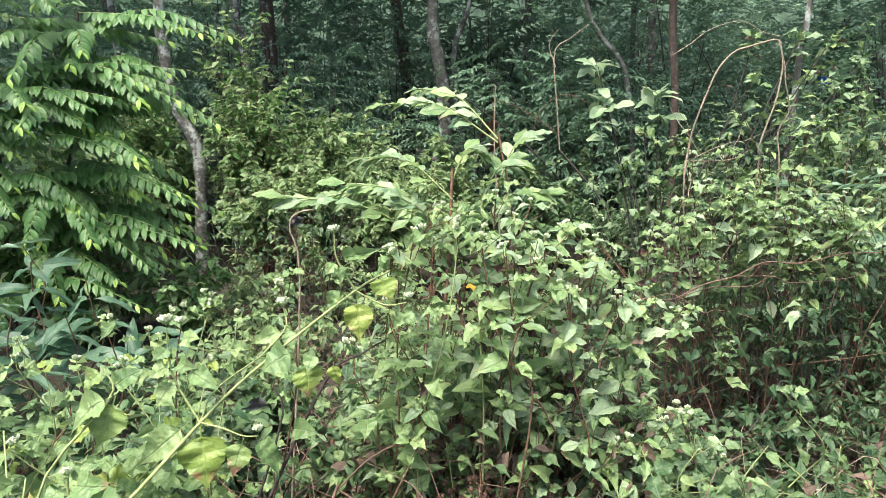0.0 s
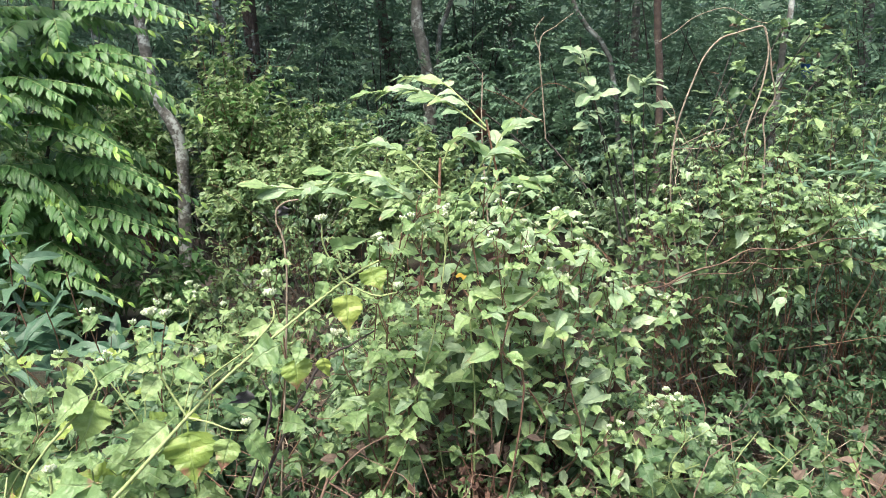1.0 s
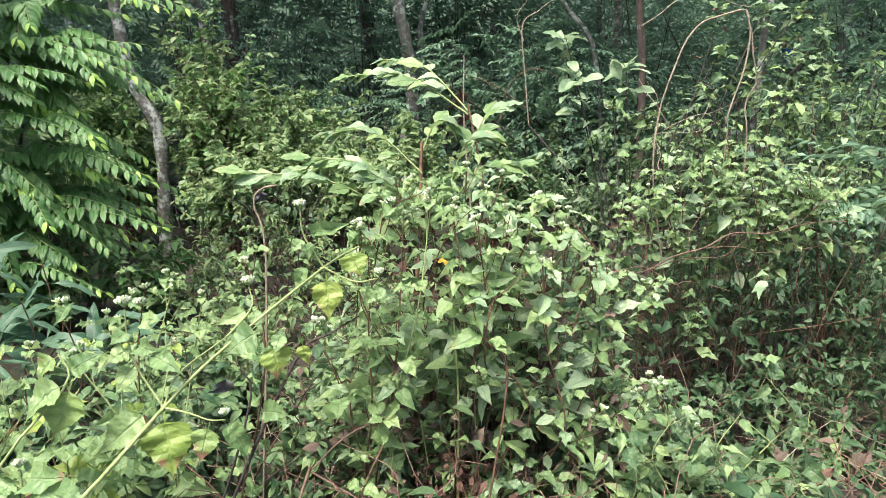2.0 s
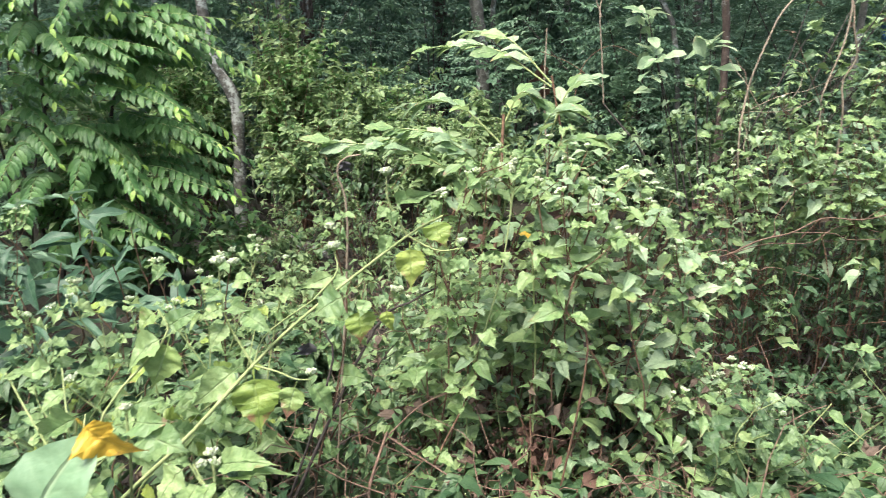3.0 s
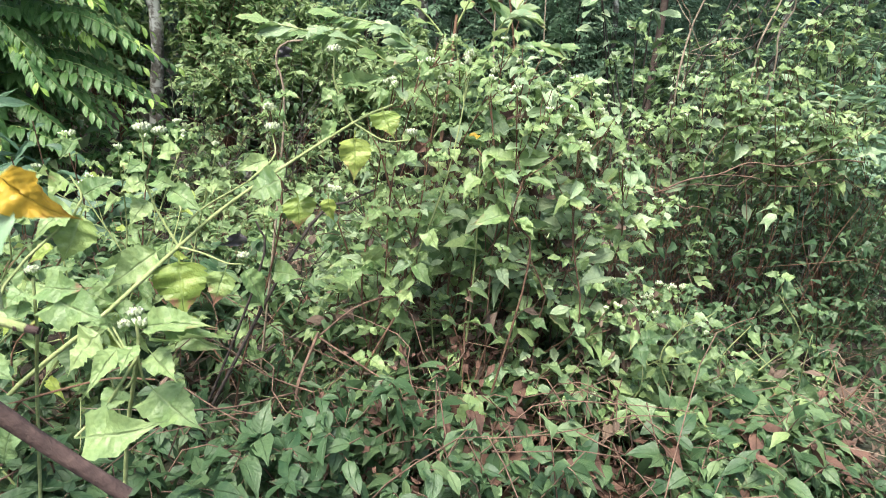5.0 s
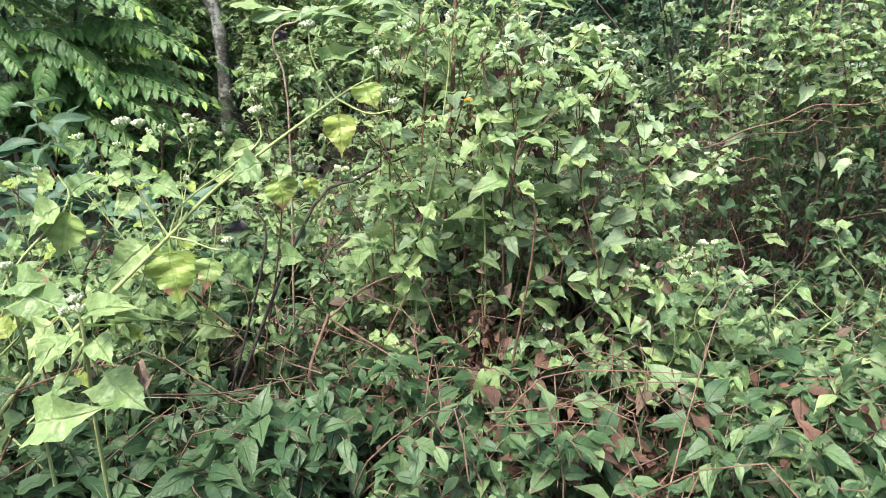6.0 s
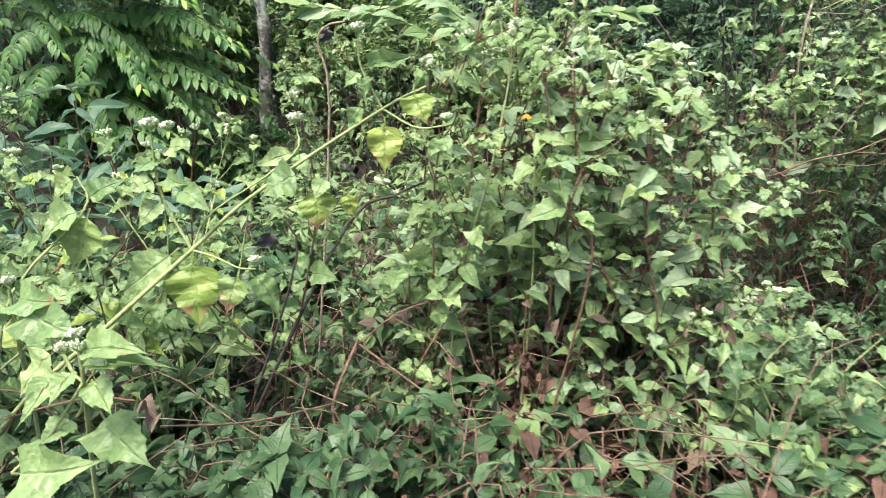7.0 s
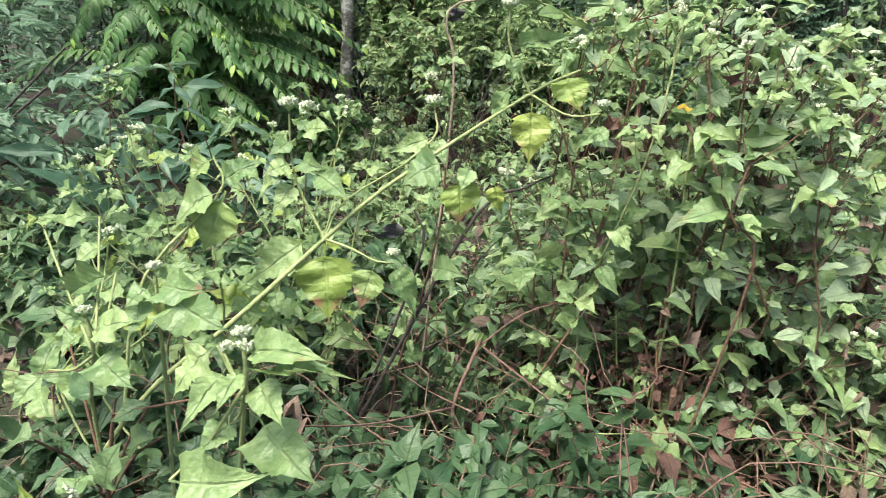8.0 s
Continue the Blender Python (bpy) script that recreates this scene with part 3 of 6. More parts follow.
# ---- woods behind ----
def woods():
    rng = np.random.default_rng(11)
    t = tree([(-2.32, 6.0, terrain(-2.3, 6.0) - 0.05), (-2.27, 6.0, 0.89), (-2.3, 6.0, 1.24), (-2.45, 6.0, 1.54), (-2.52, 6.0, 2.02), (-2.53, 6.0, 2.44), (-2.4, 6.1, 3.6), (-2.5, 6.3, 5.2)],
             0.075, 0.045, "crooked grey trunk spotted with pale lichen, ferns and mosses on it", LICHEN, rng, ((-2.6, 6.8, 6.2), (2.0, 2.0, 1.2)), sprays=260)
    tree([(-3.5, 7.5, 0), (-3.62, 7.5, 1.5), (-3.7, 7.5, 2.47), (-3.9, 7.6, 5.0)], 0.06, 0.04, "thin pale grey trunk behind the leafy shrub", LICHEN, rng, ((-4.0, 8, 6), (2.0, 2, 1.2)))
    tree([(-2.3, 8, 0), (-2.41, 8, 1.71), (-2.47, 8, 2.42), (-2.52, 8, 2.79), (-2.4, 8.2, 5.5)], 0.07, 0.05, "slim grey trunk at the edge of the woods", LICHEN, rng, ((-2.2, 9, 6.5), (2.2, 2, 1.3)))
    tree([(-2.85, 8.3, 0), (-2.85, 8.2, 2.4), (-2.62, 8.2, 2.85), (-2.2, 8.4, 4.6)], 0.035, 0.02, "thin bent grey sapling at the edge of the woods", LICHEN, rng, ((-2.1, 8.6, 5.0), (1.2, 1.0, 0.8)), sprays=200)
    tree([(-2.45, 9, 0), (-2.41, 9, 2.04), (-2.44, 9, 2.96), (-2.5, 9.2, 6)], 0.13, 0.1, "stout reddish-brown trunk in the dark woods", BARK_RED, rng, ((-2.5, 10, 7), (2.4, 2.4, 1.4)))
    tree([(-2.25, 9, 0), (-2.34, 8.9, 1.97), (-2.39, 8.9, 2.82), (-2.6, 9, 5.5)], 0.045, 0.03, "thin reddish-brown trunk beside a stouter one", BARK_RED, rng, ((-2.7, 9.2, 6.0), (1.4, 1.2, 0.9)), sprays=200)
    tree([(-0.05, 8, 0), (-0.11, 8, 1.65), (-0.18, 8, 2.16), (-0.24, 8, 2.78), (-0.1, 8.2, 5.8)], 0.1, 0.075, "grey mottled trunk forking among dark leaves", BARK, rng, ((0.0, 9, 6.6), (2.2, 2, 1.4)), sprays=260)
    tree([(0.3, 8.6, 0), (0.0, 8.5, 2.1), (0.2, 8.4, 2.9), (0.4, 8.6, 5)], 0.045, 0.03, "slender grey trunk leaning over a thicker one", BARK, rng, ((0.6, 9.0, 5.4), (1.4, 1.2, 0.9)), sprays=200)
    tree([(-0.7, 11, 0), (-0.77, 11, 2.01), (-0.93, 11, 3.31), (-1.2, 11, 7)], 0.13, 0.1, "dark trunk deep in the woods", BARK_RED, rng, ((-1, 12, 7.5), (2.6, 2.4, 1.5)))
    tree([(1.9, 5.8, 0), (1.88, 5.8, 1.54), (1.81, 5.8, 2.4), (1.8, 5.9, 5.0)], 0.045, 0.035, "straight thin brown trunk with flaking bark", BARK_RED, rng, ((1.9, 6.8, 5.8), (2.0, 1.8, 1.1)), sprays=260)
    tree([(1.95, 7, 0), (1.77, 7, 1.84), (1.34, 7, 2.5), (1.0, 7.1, 4.2)], 0.04, 0.025, "thin leaning grey stem in the dark gap", BARK, rng, ((0.9, 7.6, 4.6), (1.2, 1.0, 0.8)), sprays=200)
    tree([(2.2, 4.5, 0), (2.23, 4.5, 1.79), (2.26, 4.5, 2.07), (2.4, 4.7, 4.0)], 0.028, 0.018, "thin pale stem behind the vines", LICHEN, rng, ((2.5, 5.0, 4.4), (1.2, 1.0, 0.8)), sprays=200)
    for x, y, h in ((5.6, 9.0, 6.0), (3.0, 10.5, 7.0), (5.0, 6.0, 5.5), (-5.2, 6.5, 5.8), (-5.0, 10.0, 7.0), (1.2, 12.0, 7.5), (-3.2, 13.0, 7.5), (3.6, 14.0, 8.0), (-7.0, 8.5, 6.5), (6.8, 9.5, 7.0)):
        z = terrain(x, y)
        tree([(x, y, z - 0.05), (x + rng.normal(0, 0.1), y, h * 0.35), (x + rng.normal(0, 0.2), y, h * 0.85)], 0.1, 0.06, "dark woodland tree with a leafy crown", BARK, rng,
             ((x, y, h), (2.4, 2.4, 1.4)), sprays=260, spray=0.75, group="woodland trees")
    k = 0
    for y0, n, top in ((7.8, 11, 2.4), (9.3, 12, 3.4), (11.0, 11, 4.3), (13.5, 10, 5.6), (17.0, 9, 7.0)):
        half = y0 * 0.85
        for i in range(n):
            x, y = -half + 2 * half * (i + rng.uniform(0.1, 0.9)) / n, y0 + rng.uniform(-0.6, 0.6)
            h = top * rng.uniform(0.75, 1.15)
            base = np.array((x, y, float(terrain(x, y))))
            ob = thing("understory_shrub", base, "dark green woodland shrub with layered leafy twigs", "shrub", "woodland shrubs")
            wood = Bag()
            for q in range(6):
                e = np.array((rng.normal(0, 0.45), rng.normal(0, 0.4), h * rng.uniform(0.6, 0.95)))
                wood.add(*tube([(0, 0, -0.03), e * (0.3, 0.3, 0.5), e], 0.018, 0.005, 7, 5))
            part("branchwork", wood.mesh("branchwork", STEM_DARK), ob)
            part("foliage", crown_mesh(rng, np.array((0, 0, h * 0.52)), (half * 0.2, 0.6, h * 0.52), 360 if y0 < 12 else 200, 0.34 * max(1.0, y0 / 9) * (1 if y0 < 12 else 1.3), WOODS, 14), ob)


woods()


def far_woods():
    """An uneven dark green rim added far behind the trees, to close sky gaps."""
    n, m = 180, 5
    a = np.linspace(0, 2 * math.pi, n)
    rng = np.random.default_rng(17)
    top = 15 + 2.0 * np.sin(a * 9) + rng.uniform(-1.2, 1.2, n)
    top[-1] = top[0]
    h = np.linspace(0, 1, m)
    r = 48 + 3 * np.sin(a * 7)[:, None] + 2.5 * h[None] ** 2
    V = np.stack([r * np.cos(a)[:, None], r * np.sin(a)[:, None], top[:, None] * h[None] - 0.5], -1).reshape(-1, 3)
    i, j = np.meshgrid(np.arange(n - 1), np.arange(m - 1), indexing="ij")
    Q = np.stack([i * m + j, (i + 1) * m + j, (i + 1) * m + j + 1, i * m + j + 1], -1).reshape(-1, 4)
    tagged(new("backdrop", mesh_of("backdrop", V, Q, V[:, :2], (FAR_GREEN,))), "plain dark green rim standing for distant woods round the clearing", "backdrop", kind="structure")


far_woods()


def wood_sides():
    """Shrubs that close the clearing on both sides and behind the path."""
    rng = np.random.default_rng(13)
    for x, y, h in ((-3.4, 4.6, 2.0), (-4.2, 4.0, 2.4), (-3.6, 3.2, 1.6), (-4.6, 5.6, 2.6), (-3.0, 2.7, 1.1), (-3.9, 2.4, 1.7), (-5.6, 3.2, 2.6), (-5.8, 5.0, 2.8), (-6.6, 6.6, 3.0), (-5.0, 7.4, 2.6),
                    (2.9, 4.4, 1.7), (3.7, 3.9, 2.1), (2.7, 3.3, 1.3), (4.4, 5.0, 2.5), (3.3, 5.4, 2.0), (5.4, 4.0, 2.6), (6.0, 6.0, 3.0), (4.6, 7.2, 2.8), (3.6, 2.6, 1.6), (-6.5, 1.0, 2.5), (6.5, 1.5, 2.5), (-5.5, -3.0, 2.6), (5.5, -3.0, 2.6), (0.5, -6.5, 2.4), (-3.0, -6.0, 2.2), (3.5, -6.5, 2.5)):
        base = np.array((x, y, float(terrain(x, y))))
        ob = thing("understory_shrub", base, "dark green woodland shrub with layered leafy twigs", "shrub", "woodland shrubs")
        wood = Bag()
        for q in range(6):
            e = np.array((rng.normal(0, 0.35), rng.normal(0, 0.35), h * rng.uniform(0.6, 0.95)))
            wood.add(*tube([(0, 0, -0.03), e * (0.3, 0.3, 0.5), e], 0.014, 0.004, 7, 5))
        part("branchwork", wood.mesh("branchwork", STEM_DARK), ob)
        part("foliage", crown_mesh(rng, np.array((0, 0, h * 0.5)), (0.75, 0.6, h * 0.5), 150, 0.34, WOODS, 12), ob)


wood_sides()


# ---- thicket between the clearing and the woods ----
def thicket():
    rng = np.random.default_rng(21)
    spots = [(-1.5, 5.3, 1.05), (-1.2, 5.6, 1.3), (-1.0, 5.5, 1.15), (-0.55, 5.4, 1.0), (-0.1, 5.4, 0.95), (-1.2, 6.4, 1.35), (-0.6, 6.3, 1.3), (0.1, 6.3, 1.2),
             (0.55, 5.3, 0.85), (0.9, 6.2, 1.05), (1.3, 5.2, 0.8), (-2.9, 5.6, 1.1), (-1.9, 6.6, 1.5), (-3.6, 5.4, 1.3), (2.1, 6.4, 1.2), (2.8, 5.5, 1.3), (3.4, 6.2, 1.5)]
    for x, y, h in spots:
        # right-hand shrubs take darker leaf colours, standing for the dim gap there
        bush("thicket_shrub", (x, y, float(terrain(x, y))), h, 0.42, "leafy thicket shrub with thin stems, yellowish-green or darkened green", "shrub", (BANK, BANK, GREEN) if x < 0.3 else (GREEN, LOW), FAR_BROAD, rng,
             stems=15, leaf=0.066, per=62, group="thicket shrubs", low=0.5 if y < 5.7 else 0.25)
    for x, y, h in ((-1.75, 6.3, 1.85), (-2.75, 6.4, 1.6), (-2.0, 6.7, 2.0), (-2.7, 6.2, 1.7), (-1.6, 6.8, 1.7), (-1.0, 6.9, 1.6), (-1.9, 6.25, 2.3), (-1.72, 6.0, 1.9), (-2.95, 6.3, 1.9)):
        bush("thicket_shrub", (x, y, float(terrain(x, y))), h, 0.35, "tall leafy thicket shrub climbing round a trunk", "shrub", (BANK, BANK, FROND) if x > -2.2 else (FROND, BANK), FAR_BROAD, rng, stems=13, leaf=0.066, per=58, group="thicket shrubs", low=0.3)
    for x, y, h in ((1.55, 4.3, 1.5), (1.95, 4.0, 1.55), (2.4, 3.9, 1.7), (1.2, 4.5, 1.2), (2.7, 4.3, 1.9)):
        bush("tangled_shrub", (x, y, float(terrain(x, y))), h, 0.34, "tangled shrub with pale and dark green leaves", "shrub", (PALE, GREEN) if x < 1.8 else (GREEN, WEED, LOW), SMALL_OVATE, rng, stems=11, leaf=0.07, per=30, group="tangled shrubs", low=0.4, stem=STEM_DARK)
    for x, y, h in ((-0.95, 5.9, 1.5), (-1.35, 6.0, 1.3), (-0.2, 4.9, 1.15)):
        bush("thicket_shrub", (x, y, float(terrain(x, y))), h, 0.1, "upright yellowish-green shoot above the thicket", "shrub", BANK, SMALL_OVATE, rng, stems=2, leaf=0.09, per=40, group="thicket shrubs", low=0.4)
    for x, y, h in ((-0.9, 3.7, 0.35), (-1.25, 4.1, 0.38), (-0.6, 4.3, 0.45), (-1.6, 4.4, 0.4), (-0.1, 3.9, 0.5), (0.4, 4.0, 0.55), (-1.0, 3.3, 0.4), (-0.4, 3.2, 0.5), (0.3, 3.2, 0.5), (0.6, 4.4, 0.4), (1.0, 4.3, 0.4), (-2.2, 4.4, 0.7), (1.7, 4.4, 0.8), (2.3, 3.9, 0.9), (0.7, 3.5, 0.3), (1.0, 3.7, 0.35), (1.3, 3.9, 0.4), (1.6, 3.8, 0.4), (1.9, 4.0, 0.5), (0.9, 3.1, 0.22), (1.4, 3.5, 0.3), (1.2, 2.5, 0.22), (1.5, 2.7, 0.35), (1.75, 2.6, 0.5), (1.95, 2.85, 0.75), (2.2, 3.1, 0.8), (1.7, 3.1, 0.6), (2.0, 2.4, 0.4), (-0.7, 2.9, 0.45), (-0.3, 2.6, 0.5), (-1.1, 2.8, 0.42), (-0.2, 3.6, 0.55), (-0.8, 4.5, 0.6), (-1.3, 4.6, 0.6), (-0.4, 4.6, 0.65)):
        # right of 0.45 only the darkened low leaf, for the shaded hollow there
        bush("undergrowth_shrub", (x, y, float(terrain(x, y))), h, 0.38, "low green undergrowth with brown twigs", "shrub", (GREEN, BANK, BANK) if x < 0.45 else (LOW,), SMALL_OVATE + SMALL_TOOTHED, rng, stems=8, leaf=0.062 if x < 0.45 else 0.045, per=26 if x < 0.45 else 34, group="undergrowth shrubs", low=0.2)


thicket()


# ---- feathery shrub ----
LEAFLETS = [mesh_of("leaflet", *LEAFLET, (m,)) for m in (FROND, TIP)]


def frond(parent, base, foot, tip, rng, leaflets=30, leaf=0.1, young=4, sag=0.12, single=False):
    """A drooping spray with two ranks of leaflets, pale towards its tip; single: each leaflet an object of its own."""
    foot, tip = np.asarray(foot, float) - base, np.asarray(tip, float) - base
    mid = (foot + tip) / 2 + np.array((0, 0, sag))
    rachis = part("frond", mesh_of("frond", *tube([foot, mid, tip], 0.0028, 0.001, 9, 4), (STEM_PALE,)), parent)
    line = smooth_path([foot, mid, tip], 40)
    g = unit(np.gradient(line, axis=0))
    bag = Bag()
    for k in range(leaflets):
        f = 0.15 + 0.85 * k / (leaflets - 1)
        i = int(f * 39)
        side = unit(np.cross(g[i], (0, 0, 1.0))) * (-1 if k % 2 else 1)
        d = side * (1.0 - 0.4 * f) + g[i] * (0.3 + 0.5 * f) - np.array((0, 0, rng.uniform(0.12, 0.4)))
        size = leaf * (1.05 - 0.45 * max(0, f - 0.6) / 0.4) * rng.uniform(0.85, 1.1)
        up = np.array((0.1, -0.45, 1.0)) + rng.normal(0, 0.2, 3)
        pale = 1 if k >= leaflets - young else 0
        if single:
            part("leaflet", LEAFLETS[pale], rachis, "", leaf_pose(line[i], d, up, size, 0.8))
        else:
            bag.add_many(LEAFLET, turns(d[None], up[None], [size], 0.8), line[i][None], pale)
    if not single:
        tagged(part("leaf_spray", bag.mesh("leaf_spray", FROND, TIP), rachis), kind="stuff")


def feathery_shrub():
    rng = np.random.default_rng(31)
    base = np.array((-2.55, 3.75, float(terrain(-2.55, 3.75))))
    ob = thing("feathery_shrub", base, "tall shrub with drooping sprays of glossy paired leaflets", "shrub")
    stems = [[base, (-2.5, 3.7, 0.8), (-2.42, 3.65, 1.7), (-2.3, 3.6, 2.6)], [base, (-2.75, 3.8, 0.9), (-2.95, 3.8, 1.9), (-3.0, 3.7, 2.6)], [base, (-2.35, 3.82, 0.7), (-2.15, 3.85, 1.3), (-2.05, 3.85, 2.0)]]
    for s in stems:
        stem_part(ob, base, s, 0.016, 0.007, STEM_DARK)
    tips = [(-1.35, 3.6, 1.88), (-1.55, 3.6, 1.58), (-1.78, 3.6, 1.31), (-1.94, 3.5, 0.95), (-1.65, 3.6, 1.01), (-1.81, 3.6, 1.33), (-1.96, 3.5, 0.97), (-1.76, 3.7, 1.02), (-1.54, 3.8, 0.8), (-1.53, 3.9, 1.84), (-1.71, 3.9, 1.47),
            (-1.92, 3.5, 1.69), (-2.04, 3.3, 1.49), (-2.12, 3.4, 1.36), (-2.17, 3.5, 0.77), (-2.32, 3.3, 1.5), (-2.26, 3.5, 1.24), (-1.59, 3.9, 1.12), (-1.47, 3.8, 0.88), (-1.57, 3.7, 0.67), (-1.77, 3.5, 0.56), (-1.51, 3.8, 0.6), (-1.65, 3.8, 0.69)]
    for k, tip in enumerate(tips):
        tip = np.array(tip)
        s = smooth_path(stems[k % 3 if tip[0] < -1.9 else (0 if k % 2 else 2)], 30)
        want = tip[2] + rng.uniform(0.0, 0.2)
        foot = s[np.argmin(abs(s[:, 2] - want))]
        frond(ob, base, foot, tip, rng, young=6 if k < 8 else 2, sag=rng.uniform(0.02, 0.1))
    for k in range(26):
        tip = np.array((rng.uniform(-1.9, -1.3), rng.uniform(3.35, 3.8), rng.uniform(0.42, 1.8)))
        s = smooth_path(stems[2 if k % 3 else 0], 30)
        foot = s[np.argmin(abs(s[:, 2] - tip[2] - rng.uniform(-0.12, 0.16)))]
        frond(ob, base, foot, tip, rng, young=k % 4, sag=rng.uniform(0.08, 0.18), single=k % 3 == 2)
    for k in range(70):
        s = smooth_path(stems[k % 3], 30)
        i = rng.integers(6, 30)
        a = rng.uniform(-2.6, 0.6)
        tip = s[i] + np.array((math.cos(a), math.sin(a) * 0.7, rng.uniform(-0.3, 0.05))) * rng.uniform(0.5, 0.95)
        frond(ob, base, s[i], tip, rng, young=k % 3)
    for x, y, h in ((-1.6, 3.95, 0.55), (-2.2, 3.8, 0.6), (-2.2, 4.1, 1.3), (-2.7, 4.2, 1.5), (-2.5, 3.9, 1.1)):
        bush("glossy_shrub", (x, y, float(terrain(x, y))), h, 0.32, "glossy green shrub with drooping oval leaves", "shrub", (FROND, FROND, BANK), SMALL_OVATE, rng, stems=11, leaf=0.085, per=34, group="glossy shrubs", low=0.25)


feathery_shrub()


# ---- broad-leaved plants below the feathery shrub ----
def broad_plants():
    rng = np.random.default_rng(41)
    for x, y, h in ((-1.7, 2.85, 0.74), (-2.05, 2.75, 0.7), (-1.5, 2.7, 0.55), (-1.85, 2.4, 0.55), (-2.3, 2.9, 0.75), (-1.6, 2.95, 0.65), (-1.9, 2.95, 0.8), (-2.15, 2.5, 0.6), (-1.35, 2.85, 0.45), (-2.5, 2.6, 0.65), (-1.65, 2.55, 0.6)):
        z = float(terrain(x, y))
        herb("broad_leaved_herb", (x, y, z), (x + rng.normal(0, 0.06), y - 0.05, z + h), "herb with long bluish-green lance-shaped leaves", "herb", BROAD_LEAVES, rng, pairs=7, leaf=0.34,
             stem=STEM_BROWN, thick=0.005, first=0.4, droop=0.12, group="broad-leaved herbs", wide=0.8)
    for x, y, h in ((-2.0, 2.2, 0.45), (-1.4, 2.3, 0.35), (-1.2, 2.6, 0.35), (-1.7, 2.0, 0.4), (-1.25, 2.0, 0.35), (-1.0, 2.4, 0.35), (-0.8, 2.7, 0.4), (-0.9, 2.0, 0.3), (-1.4, 1.7, 0.35), (-1.1, 1.6, 0.3)):
        bush("undergrowth_shrub", (x, y, float(terrain(x, y))), h, 0.26, "low green undergrowth with brown twigs", "shrub", (LOW, GREEN), MID_OVATE, rng, stems=9, leaf=0.065, per=28, group="undergrowth shrubs", low=0.2)


broad_plants()


